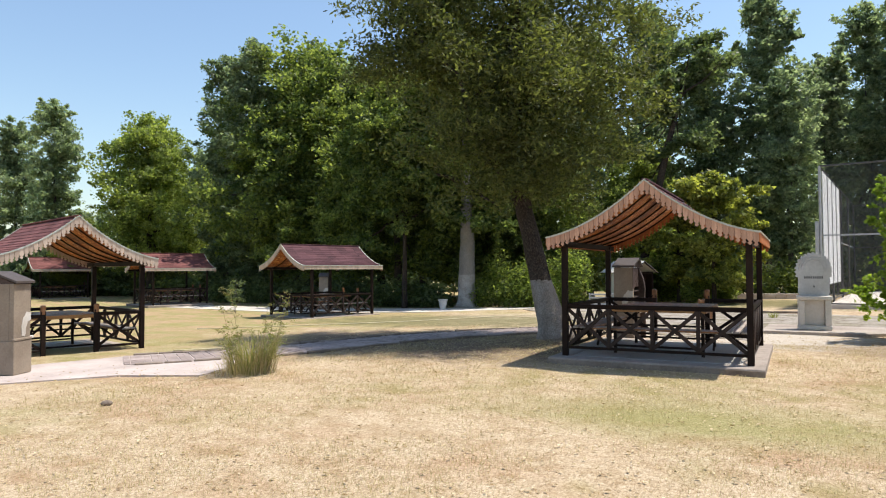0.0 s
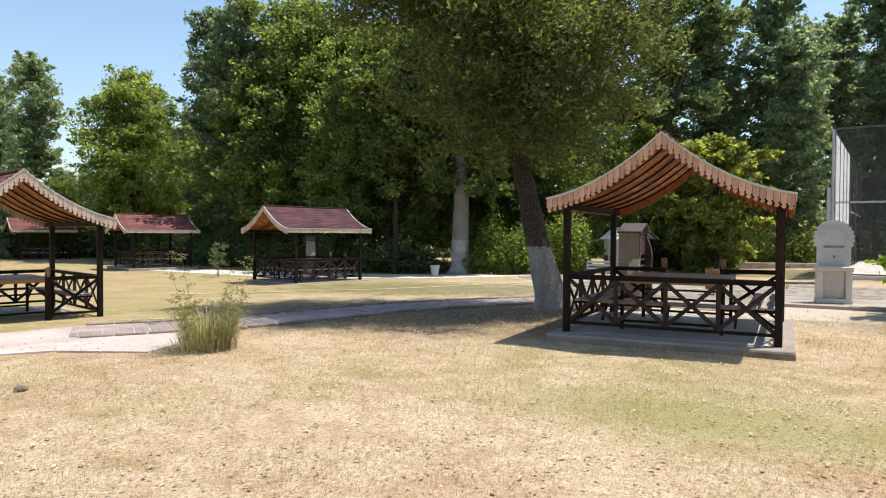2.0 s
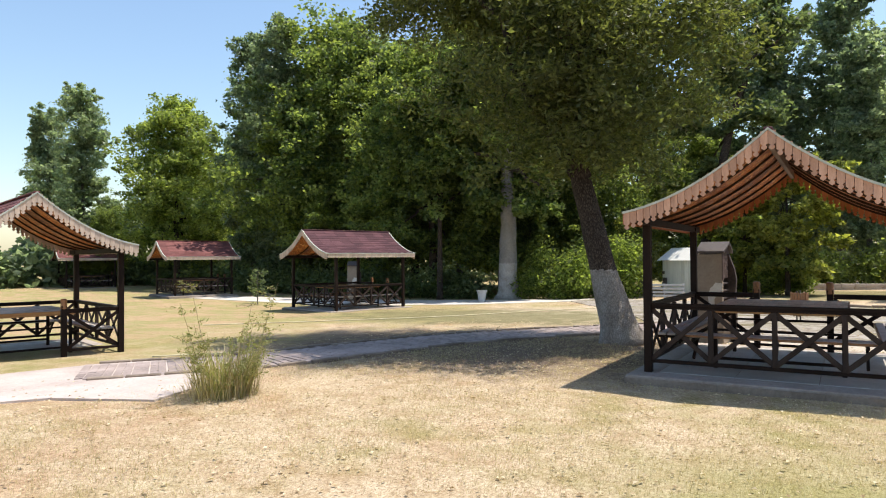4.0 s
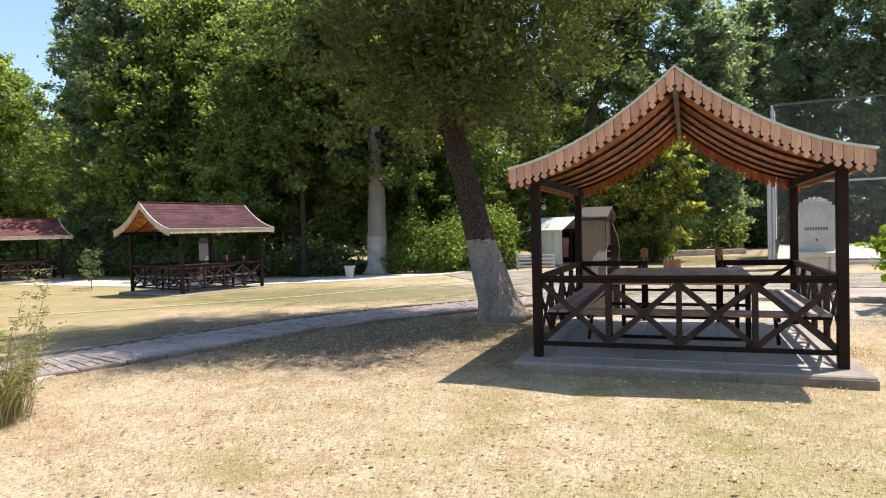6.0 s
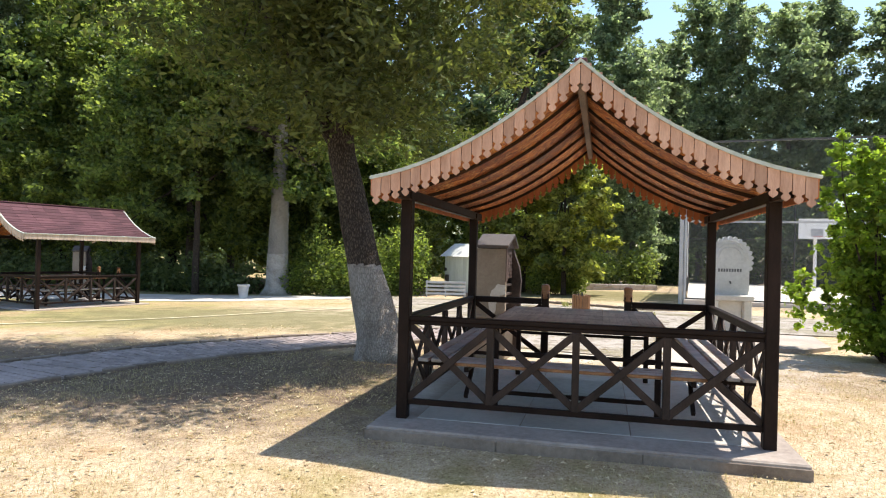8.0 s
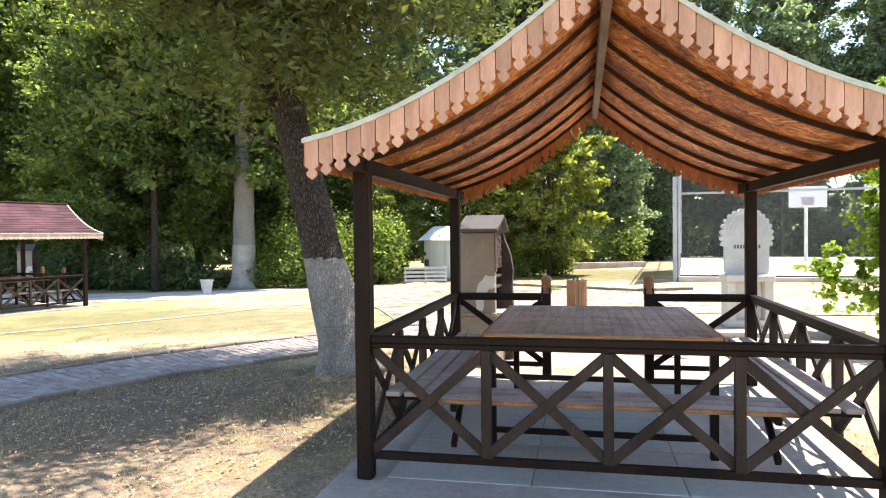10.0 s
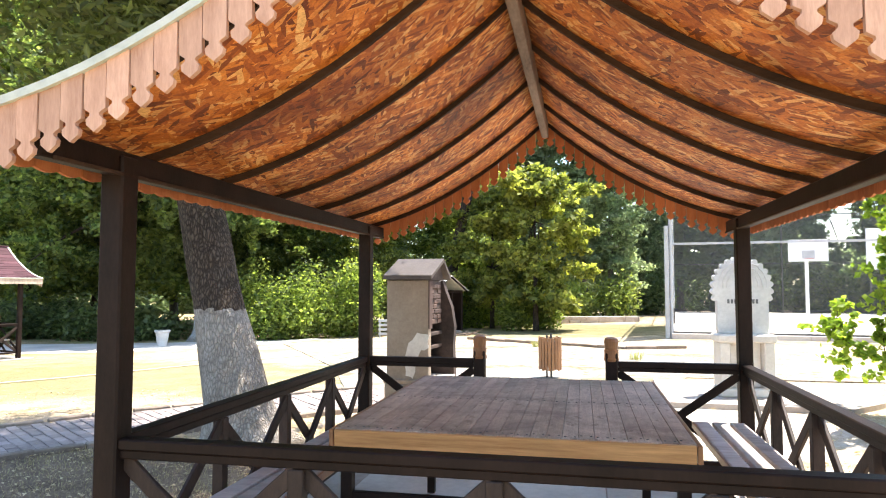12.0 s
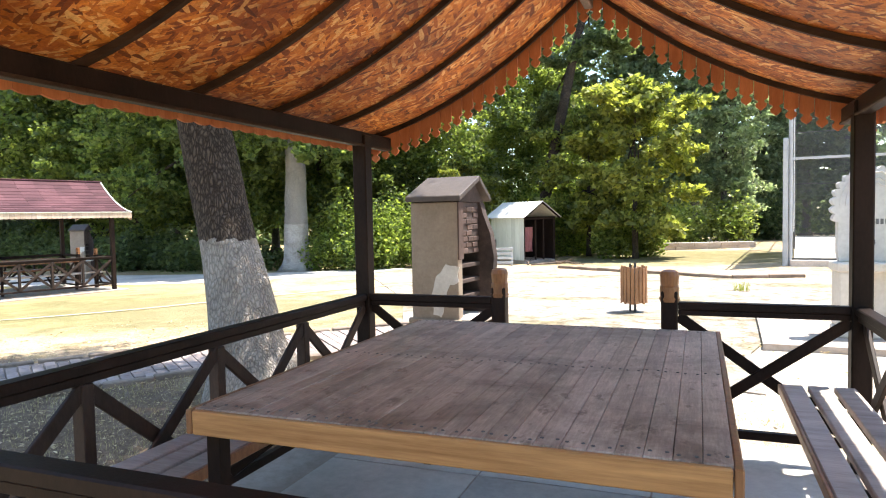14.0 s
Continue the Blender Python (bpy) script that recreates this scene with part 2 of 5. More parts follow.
def osb_material():
    """Long flat wood strands lying every way, in orange and straw tones."""
    m = Mat("orange_strand_board", 0.6, 0, 0.3)
    cols, reliefs = [], []
    for k, angle in enumerate((18, 72, -38)):
        mp = m.node("ShaderNodeMapping")
        mp.inputs["Rotation"].default_value = (0, 0, radians(angle))
        m.link(m.node("ShaderNodeTexCoord").outputs["Object"], mp.inputs["Vector"])
        st = m.node("ShaderNodeMapping")
        st.inputs["Scale"].default_value = (11.0, 46.0, 4.0)
        st.inputs["Location"].default_value = (k * 3.7, k * 1.9, 0)
        m.link(mp.outputs[0], st.inputs["Vector"])
        v = m.node("ShaderNodeTexVoronoi", feature="F1")
        v.inputs["Scale"].default_value = 1.0
        m.link(st.outputs[0], v.inputs["Vector"])
        sep = m.node("ShaderNodeSeparateColor")
        m.link(v.outputs["Color"], sep.inputs[0])
        cols.append(sep.outputs[0])
        reliefs.append(sep.outputs[1])
    top = m.math("MAXIMUM", m.math("MAXIMUM", reliefs[0], reliefs[1]), reliefs[2])
    is0 = m.math("GREATER_THAN", reliefs[0], m.math("MAXIMUM", reliefs[1], reliefs[2]))
    is1 = m.math("GREATER_THAN", reliefs[1], m.math("MAXIMUM", reliefs[0], reliefs[2]))
    tone = m.mix(is0, m.mix(is1, cols[2], cols[1]), cols[0])
    col = m.ramp(tone, [(0.0, (0.17, 0.038, 0.008)), (0.35, (0.50, 0.135, 0.020)), (0.75, (0.76, 0.27, 0.042)), (1.0, (0.93, 0.56, 0.22))])
    stain = m.ramp(m.noise(1.6, 4, 0.65), [(0.36, (0.42, 0.33, 0.28)), (0.58, (1, 1, 1))])
    fine = m.ramp(m.noise(80, 3, 0.7), [(0.3, (0.66, 0.60, 0.54)), (0.6, (1, 1, 1))])
    col = m.mix(1.0, m.mix(1.0, col, stain, "MULTIPLY"), fine, "MULTIPLY")
    return m.colour(col).bump(m.math("ADD", top, m.math("MULTIPLY", m.noise(30, 3, 0.7), 0.5)), 0.8, 0.012).m


OSB = osb_material()


def shingle_material(name, dark, light):
    m = Mat(name, 0.85, 0, 0.2)
    info = m.node("ShaderNodeNewGeometry")
    grain = m.noise(70, 4, 0.7)
    broad = m.noise(1.1, 3, 0.6)
    c = m.ramp(m.math("ADD", m.math("MULTIPLY", grain, 0.5), m.math("MULTIPLY", broad, 0.5)), [(0.3, dark), (0.7, light)])
    k = m.math("ADD", m.math("MULTIPLY", info.outputs["Random Per Island"], 0.5), 0.75)
    n = m.node("ShaderNodeVectorMath", operation="SCALE")
    m.link(c, n.inputs[0])
    m.link(k, n.inputs["Scale"])
    return m.colour(n.outputs[0]).bump(grain, 0.4, 0.004).m


SHINGLE_RED = shingle_material("faded_red_shingles", (0.095, 0.036, 0.034), (0.215, 0.088, 0.080))
SHINGLE = shingle_material("purple_brown_shingles", (0.050, 0.023, 0.028), (0.118, 0.053, 0.060))


def bark_material(name, dark, light, paint=None, top=1.5):
    m = Mat(name, 0.9, 0, 0.2)
    grain = m.noise(26, 5, 0.75, (2.5, 2.5, 0.7), False, 0.8)
    broad = m.noise(1.2, 3, 0.6)
    # long bark plates parted by dark cracks, the pattern bent by noise
    bend = m.node("ShaderNodeTexNoise")
    bend.inputs["Scale"].default_value = 7.0
    bend.inputs["Detail"].default_value = 3.0
    m.link(m.coords((1, 1, 0.6)), bend.inputs["Vector"])
    push = m.node("ShaderNodeVectorMath", operation="SCALE")
    push.inputs["Scale"].default_value = 0.07
    m.link(bend.outputs["Color"], push.inputs[0])
    spot = m.node("ShaderNodeVectorMath", operation="ADD")
    m.link(m.coords((1, 1, 0.34)), spot.inputs[0])
    m.link(push.outputs[0], spot.inputs[1])
    plates = m.node("ShaderNodeTexVoronoi", feature="DISTANCE_TO_EDGE")
    plates.inputs["Scale"].default_value = 36.0
    m.link(spot.outputs[0], plates.inputs["Vector"])
    crack = m.math("MULTIPLY", m.math("MINIMUM", plates.outputs["Distance"], 0.32), 1.9)
    ridges = m.math("ADD", m.math("MULTIPLY", crack, 0.62), m.math("MULTIPLY", grain, 0.5))
    c = m.ramp(ridges, [(0.28, dark), (0.66, light)])
    c = m.mix(1.0, c, m.ramp(broad, [(0.3, (0.7, 0.7, 0.7)), (0.7, (1, 1, 1))]), "MULTIPLY")
    if paint:
        sep = m.node("ShaderNodeSeparateXYZ")
        m.link(m.coords(), sep.inputs[0])
        edge = m.math("ADD", sep.outputs["Z"], m.math("MULTIPLY", m.math("SUBTRACT", m.noise(9, 4), 0.5), 0.2))
        wash = m.ramp(ridges, [(0.24, tuple(v * 0.52 for v in paint)), (0.40, tuple(v * 0.8 for v in paint)), (0.66, paint)])
        wash = m.mix(1.0, wash, m.ramp(m.noise(2.6, 5, 0.7), [(0.34, (0.66, 0.62, 0.58)), (0.6, (1, 1, 1))]), "MULTIPLY")
        c = m.mix(m.math("LESS_THAN", edge, top), c, wash)
    return m.colour(c).bump(ridges, 1.0, 0.04).m


BARK = bark_material("dark_furrowed_bark", (0.035, 0.026, 0.020), (0.15, 0.115, 0.09))
BARK_WASHED = bark_material("bark_with_lime_wash", (0.042, 0.030, 0.022), (0.175, 0.132, 0.098), (0.52, 0.46, 0.40), 1.46)
BARK_WASHED_HIGH = bark_material("pale_bark_with_lime_wash", (0.20, 0.185, 0.165), (0.54, 0.505, 0.47), (0.64, 0.61, 0.575), 1.75)
BARK_GREY = bark_material("grey_poplar_bark", (0.10, 0.09, 0.08), (0.30, 0.28, 0.25))


def leaf_material(name, dark, light, through=0.45, gloss=0.5, glow=(1.7, 1.8, 0.9)):
    m = Mat(name, gloss, 0, 0.35)
    rnd = m.node("ShaderNodeNewGeometry").outputs["Random Per Island"]
    broad = m.noise(0.35, 2, 0.5, (1, 1, 1), True)
    own = m.node("ShaderNodeObjectInfo").outputs["Random"]
    f = m.math("ADD", m.math("ADD", m.math("MULTIPLY", rnd, 0.5), m.math("MULTIPLY", broad, 0.5)), m.math("MULTIPLY", m.math("SUBTRACT", own, 0.5), 0.22))
    c = m.ramp(f, [(0.25, dark), (0.62, tuple((a + b) / 2 for a, b in zip(dark, light))), (0.9, light)])
    m.colour(c)
    tr = m.node("ShaderNodeBsdfTranslucent")
    bright = m.mix(1.0, c, glow, "MULTIPLY")
    m.link(bright, tr.inputs[0])
    mx = m.node("ShaderNodeMixShader")
    mx.inputs[0].default_value = through
    m.link(m.b.outputs[0], mx.inputs[1])
    m.link(tr.outputs[0], mx.inputs[2])
    m.link(mx.outputs[0], m.t.nodes["Material Output"].inputs["Surface"])
    return m.m


LEAF = leaf_material("green_leaves", (0.06, 0.092, 0.036), (0.29, 0.345, 0.11), 0.6, 0.45, (2.2, 2.15, 1.1))
LEAF_DARK = leaf_material("dull_dark_leaves", (0.05, 0.075, 0.038), (0.20, 0.25, 0.12), 0.55, 0.45, (2.0, 2.0, 1.1))
LEAF_ELM = leaf_material("dull_olive_leaves", (0.040, 0.052, 0.020), (0.195, 0.21, 0.07), 0.5)
LEAF_POPLAR = leaf_material("silvery_poplar_leaves", (0.095, 0.13, 0.085), (0.32, 0.375, 0.245), 0.58, 0.4, (2.0, 2.05, 1.3))
LEAF_YELLOW = leaf_material("yellow_green_leaves", (0.07, 0.095, 0.03), (0.41, 0.42, 0.115), 0.55, 0.5, (2.0, 2.0, 0.95))
LEAF_BRIGHT = leaf_material("bright_green_leaves", (0.12, 0.18, 0.03), (0.41, 0.49, 0.09), 0.6, 0.5, (1.9, 2.0, 1.0))
LEAF_HEDGE = leaf_material("hedge_leaves", (0.042, 0.07, 0.022), (0.31, 0.375, 0.11), 0.6, 0.5, (2.3, 2.3, 1.1))
DRYGRASS = leaf_material("dry_grass_blades", (0.32, 0.255, 0.14), (0.60, 0.51, 0.32), 0.25, 0.8)
GREENGRASS = leaf_material("tired_green_grass", (0.20, 0.20, 0.075), (0.42, 0.41, 0.19), 0.35, 0.8)
LITTER = leaf_material("fallen_dry_leaves", (0.30, 0.21, 0.12), (0.76, 0.64, 0.45), 0.15, 0.9)


def ground_material():
    m = Mat("dry_lawn", 0.95, 0, 0.1)
    big = m.noise(0.22, 4, 0.6, (1, 1, 1), True)
    mid = m.noise(1.7, 5, 0.65, (1, 1, 1), True)
    fine = m.noise(26, 5, 0.75, (1, 1, 1), True)
    blades = m.noise(70, 3, 0.7, (1, 0.35, 1), True)
    straw = m.ramp(m.math("ADD", m.math("MULTIPLY", fine, 0.5), m.math("MULTIPLY", blades, 0.5)), [(0.34, (0.25, 0.172, 0.095)), (0.5, (0.50, 0.388, 0.258)), (0.66, (0.70, 0.585, 0.43))])
    dirt = m.ramp(fine, [(0.34, (0.29, 0.182, 0.108)), (0.66, (0.56, 0.39, 0.25))])
    green = m.ramp(m.math("ADD", m.math("MULTIPLY", fine, 0.5), m.math("MULTIPLY", blades, 0.5)), [(0.3, (0.14, 0.135, 0.035)), (0.7, (0.36, 0.34, 0.13))])
    sep = m.node("ShaderNodeSeparateXYZ")
    m.link(m.coords((1, 1, 1), True), sep.inputs[0])
    west = m.node("ShaderNodeMapRange")
    west.inputs[1].default_value, west.inputs[2].default_value = -8.0, -16.0
    west.inputs[3].default_value, west.inputs[4].default_value = 0.0, 0.25
    m.link(sep.outputs["X"], west.inputs[0])
    gmask = m.ramp(m.math("ADD", m.math("ADD", m.math("MULTIPLY", big, 0.65), m.math("MULTIPLY", mid, 0.35)), west.outputs[0]), [(0.50, (0, 0, 0)), (0.66, (1, 1, 1))])
    dmask = m.ramp(m.math("ADD", m.math("MULTIPLY", m.noise(0.5, 4, 0.6, (1, 1, 1), True), 0.6), m.math("MULTIPLY", mid, 0.4)), [(0.5, (0, 0, 0)), (0.62, (0.8, 0.8, 0.8))])

    def spot(x, y, sx, sy, reach):
        """1 inside a ragged oval patch."""
        n = m.node("ShaderNodeMapping")
        n.inputs["Location"].default_value = (-x / sx, -y / sy, 0)
        n.inputs["Scale"].default_value = (1 / sx, 1 / sy, 0)
        m.link(m.node("ShaderNodeNewGeometry").outputs["Position"], n.inputs["Vector"])
        d = m.node("ShaderNodeVectorMath", operation="LENGTH")
        m.link(n.outputs[0], d.inputs[0])
        f = m.math("ADD", d.outputs["Value"], m.math("MULTIPLY", m.math("SUBTRACT", mid, 0.5), 1.6))
        return m.ramp(f, [(1.0 - reach, (1, 1, 1)), (1.0, (0, 0, 0))])

    # Soil tones, deepened to take in shade below the leaning tree.
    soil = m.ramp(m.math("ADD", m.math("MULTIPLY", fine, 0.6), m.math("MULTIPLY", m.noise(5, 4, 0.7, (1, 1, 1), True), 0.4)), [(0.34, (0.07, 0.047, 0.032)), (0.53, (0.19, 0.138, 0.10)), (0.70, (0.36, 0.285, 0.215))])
    dust = m.ramp(fine, [(0.3, (0.42, 0.365, 0.30)), (0.7, (0.60, 0.54, 0.47))])
    meadow = m.ramp(m.math("ADD", m.math("MULTIPLY", fine, 0.5), m.math("MULTIPLY", mid, 0.5)), [(0.32, (0.10, 0.098, 0.036)), (0.5, (0.18, 0.162, 0.078)), (0.68, (0.27, 0.235, 0.14))])
    c = m.mix(dmask, straw, dirt)
    patchy = m.ramp(m.noise(2.6, 6, 0.75, (1, 1, 1), True, 0.4), [(0.38, (0.80, 0.75, 0.68)), (0.56, (1, 1, 1))])
    c = m.mix(1.0, c, patchy, "MULTIPLY")
    c = m.mix(m.math("MULTIPLY", gmask, 0.75), c, green)
    worn = m.ramp(m.noise(0.7, 6, 0.72, (0.6, 1.3, 1), True, 0.3), [(0.46, (0, 0, 0)), (0.56, (0.85, 0.85, 0.85))])
    c = m.mix(m.math("MULTIPLY", worn, m.math("MULTIPLY", west.outputs[0], 3.6)), c, dirt)
    c = m.mix(m.math("MULTIPLY", spot(1.4, -4.0, 3.4, 1.3, 0.8), 0.75), c, green)
    c = m.mix(m.math("MULTIPLY", spot(5.5, -4.2, 2.2, 1.6, 0.8), 0.75), c, green)
    # Bare soil by the leaning tree, spread wider to paint in the crown's shadow.
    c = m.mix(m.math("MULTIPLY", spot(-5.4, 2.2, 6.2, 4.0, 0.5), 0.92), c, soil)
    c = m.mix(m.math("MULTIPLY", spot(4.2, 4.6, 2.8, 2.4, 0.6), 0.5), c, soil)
    c = m.mix(m.math("MULTIPLY", spot(0.8, 6.5, 3.6, 3.6, 0.5), 0.85), c, dust)
    c = m.mix(m.math("MULTIPLY", spot(-6.8, 11.5, 5.0, 4.6, 0.6), 0.3), c, dust)
    c = m.mix(m.math("MULTIPLY", spot(-9.0, 9.6, 7.5, 4.2, 0.5), 0.85), c, meadow)
    c = m.mix(m.math("MULTIPLY", spot(0.0, 26.0, 7.0, 6.0, 0.4), 0.9), c, meadow)
    specks = m.ramp(m.noise(48, 2, 0.5, (1, 1, 1), True), [(0.28, (0.35, 0.27, 0.2)), (0.36, (1, 1, 1))])
    c = m.mix(1.0, c, specks, "MULTIPLY")
    return m.colour(c).bump(m.math("ADD", fine, m.math("MULTIPLY", blades, 0.6)), 0.7, 0.03).m


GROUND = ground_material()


def mesh_wire_material():
    """Chain-link wire: crossing diagonal wires with open air between them."""
    m = Mat("chain_link_wire", 0.5, 0.6, 0.5)
    m.colour((0.11, 0.11, 0.11))
    sep = m.node("ShaderNodeSeparateXYZ")
    m.link(m.coords(), sep.inputs[0])
    f = []
    for sign in (1, -1):
        d = m.math("MULTIPLY", m.math("ADD", sep.outputs["X"], m.math("MULTIPLY", sep.outputs["Z"], sign)), 1 / 0.075)
        f.append(m.math("LESS_THAN", m.math("FRACT", m.math("ADD", d, 500.0)), 0.105))
    wire = m.math("MAXIMUM", f[0], f[1])
    clear = m.node("ShaderNodeBsdfTransparent")
    mx = m.node("ShaderNodeMixShader")
    m.link(wire, mx.inputs[0])
    m.link(clear.outputs[0], mx.inputs[1])
    m.link(m.b.outputs[0], mx.inputs[2])
    m.link(mx.outputs[0], m.t.nodes["Material Output"].inputs["Surface"])
    return m.m


WIRE = mesh_wire_material()


# ---- shaping helpers ----
def mesh_of(name, bm, material, smooth=False):
    me = bpy.data.meshes.new(name)
    bmesh.ops.recalc_face_normals(bm, faces=bm.faces)
    bm.to_mesh(me)
    bm.free()
    me.materials.append(material)
    if smooth:
        me.shade_smooth()
    return me


def place(name, me, parent=None, m=None, label=""):
    ob = new(name, me)
    if parent is not None:
        ob.parent = parent
    if m is not None:
        ob.matrix_basis = m
    if label:
        ob["label"] = label
    return ob


def part(name, bm, material, parent, label="", m=None, smooth=False):
    return place(name, mesh_of(name, bm, material, smooth), parent, m, label)


def box(x0, x1, y0, y1, z0, z1, bevel=0.0, bm=None):
    own = bmesh.new()
    vs = bmesh.ops.create_cube(own, size=1.0)["verts"]
    for v in vs:
        v.co = Vector(((x0 + x1) / 2 + v.co.x * (x1 - x0), (y0 + y1) / 2 + v.co.y * (y1 - y0), (z0 + z1) / 2 + v.co.z * (z1 - z0)))
    if bevel:
        bmesh.ops.bevel(own, geom=list(own.edges), offset=bevel, segments=1, affect="EDGES")
    return merged(own, bm)


def merged(own, bm):
    if bm is None:
        return own
    me = bpy.data.meshes.new("joined")
    own.to_mesh(me)
    own.free()
    bm.from_mesh(me)
    bpy.data.meshes.remove(me)
    return bm


def bar(p, q, w, h, bevel=0.004, bm=None):
    """A squared timber from p to q, w across and h deep."""
    p, q = Vector(p), Vector(q)
    length = (q - p).length
    own = box(-w / 2, w / 2, -h / 2, h / 2, 0, length, bevel)
    turn = (q - p).to_track_quat("Z", "Y").to_matrix().to_4x4()
    bmesh.ops.transform(own, matrix=Matrix.Translation(p) @ turn, verts=own.verts)
    return merged(own, bm)


def tube(points, radii, sides=10, bm=None):
    """A tapered tube along points."""
    own = bmesh.new()
    rings = []
    for i, (p, r) in enumerate(zip(points, radii)):
        p = Vector(p)
        d = (Vector(points[min(i + 1, len(points) - 1)]) - Vector(points[max(i - 1, 0)])).normalized()
        a = d.orthogonal().normalized() if abs(d.z) < 0.9 else Vector((1, 0, 0))
        a = (a - d * a.dot(d)).normalized()
        b = d.cross(a)
        rings.append([own.verts.new(p + r * (math.cos(2 * math.pi * k / sides) * a + math.sin(2 * math.pi * k / sides) * b)) for k in range(sides)])
    for u, v in zip(rings, rings[1:]):
        for k in range(sides):
            own.faces.new((u[k], u[(k + 1) % sides], v[(k + 1) % sides], v[k]))
    own.faces.new(rings[0])
    own.faces.new(rings[-1])
    return merged(own, bm)


def thing(name, m, label, category, group="", kind=""):
    ob = new(name)
    ob.empty_display_size = 0.2
    ob.matrix_basis = m
    return tagged(ob, label, category, group, kind)


def raw_mesh(name, verts, faces, material):
    me = bpy.data.meshes.new(name)
    me.from_pydata(verts, [], faces)
    me.materials.append(material)
    me.update()
    return me


def leaf_quads(rng, centres, size, material, name, aspect=0.55, droop=0.0, corners=4):
    """One leaf at each centre, turned at random: folded with four corners, or a plain three-cornered one."""
    n = len(centres)
    d = rng.normal(size=(n, 3))
    d[:, 2] = d[:, 2] * 0.6 - droop
    d /= np.linalg.norm(d, axis=1)[:, None]
    e = np.cross(d, rng.normal(size=(n, 3)))
    e /= np.linalg.norm(e, axis=1)[:, None] + 1e-9
    up = np.cross(d, e)
    s = size * rng.uniform(0.6, 1.35, size=(n, 1))
    if corners == 4:
        v = [centres - d * s * 0.5, centres + e * s * aspect * 0.5 + up * s * 0.08, centres + d * s * 0.5, centres - e * s * aspect * 0.5 + up * s * 0.08]
    else:
        v = [centres - d * s * 0.45 - e * s * aspect * 0.55, centres - d * s * 0.30 + e * s * aspect * 0.6, centres + d * s * 0.65]
    v = np.stack(v, 1)
    return raw_mesh(name, v.reshape(-1, 3).tolist(), np.arange(corners * n).reshape(-1, corners).tolist(), material)


# ---- ground ----
def ground_sheet():
    near = np.arange(-30, 30.01, 0.4)
    out = np.concatenate([np.array([32, 35, 40, 48, 60, 80, 120, 200, 400, 900.0])])
    xs = np.concatenate([-out[::-1], near, out])
    ys = np.concatenate([-out[::-1], near, out])
    X, Y = np.meshgrid(xs, ys)
    Z = gz(X, Y)
    calm = np.clip((35 - np.hypot(X, Y)) / 10, 0, 1)
    rough = np.array([noise.noise(Vector((x * 0.9, y * 0.9, 0))) for x, y in zip(X.ravel(), Y.ravel())]).reshape(X.shape)
    Z = Z + rough * 0.018 * calm - 0.012
    n = len(xs)
    verts = np.stack([X, Y, Z], -1).reshape(-1, 3).tolist()
    faces = [(r * n + c, r * n + c + 1, (r + 1) * n + c + 1, (r + 1) * n + c) for r in range(len(ys) - 1) for c in range(n - 1)]
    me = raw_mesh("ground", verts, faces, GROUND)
    me.shade_smooth()
    return tagged(new("ground", me), "dry straw-coloured lawn with green tufts, bare soil and painted tree shade", "ground", kind="structure")


ground_sheet()


def sheet(name, outline, lift, material, label, category, step=0.5, down=0.12):
    """A paved sheet with thickness that follows the ground inside an outline."""
    bm = bmesh.new()
    top = [bm.verts.new((x, y, 0)) for x, y in outline]
    f = bm.faces.new(top)
    for axis in (0, 1):
        lo, hi = min(p[axis] for p in outline), max(p[axis] for p in outline)
        for v in np.arange(lo + step, hi, step):
            no, co = [0, 0, 0], [0, 0, 0]
            no[axis], co[axis] = 1, v
            bmesh.ops.bisect_plane(bm, geom=list(bm.verts) + list(bm.edges) + list(bm.faces), plane_co=co, plane_no=no)
    ext = bmesh.ops.extrude_face_region(bm, geom=list(bm.faces))
    low = {v for v in ext["geom"] if isinstance(v, bmesh.types.BMVert)}
    for v in bm.verts:
        v.co.z = float(gz(v.co.x, v.co.y)) + (lift if v in low else -down)
    ob = new(name, mesh_of(name, bm, material))
    return tagged(ob, label, category, kind="structure")


# ---- picnic roof ----
W, D = 1.553, 3.21           # half width between posts, depth between posts
EAVE, RISE, REACH = 2.195, 0.93, 1.73
Y0, Y1 = -0.50, 3.68


def roof_z(x):
    u = min(abs(x) / REACH, 1.0)
    return EAVE + RISE * (1 - u) - 0.155 * 4 * u * (1 - u)


def roof_xs(n):
    return [REACH * (-1 + 2 * i / n) for i in range(n + 1)]


def curved_strip(xs, y0, y1, lower, upper, bm=None):
    """A shell that follows the roof's curve, from lower to upper above it."""
    own = bmesh.new()
    rings = []
    for x in xs:
        z = roof_z(x)
        rings.append([own.verts.new(v) for v in ((x, y0, z + lower), (x, y1, z + lower), (x, y1, z + upper), (x, y0, z + upper))])
    for a, b in zip(rings, rings[1:]):
        for k in range(4):
            own.faces.new((a[k], a[(k + 1) % 4], b[(k + 1) % 4], b[k]))
    own.faces.new(rings[0])
    own.faces.new(rings[-1])
    return merged(own, bm)


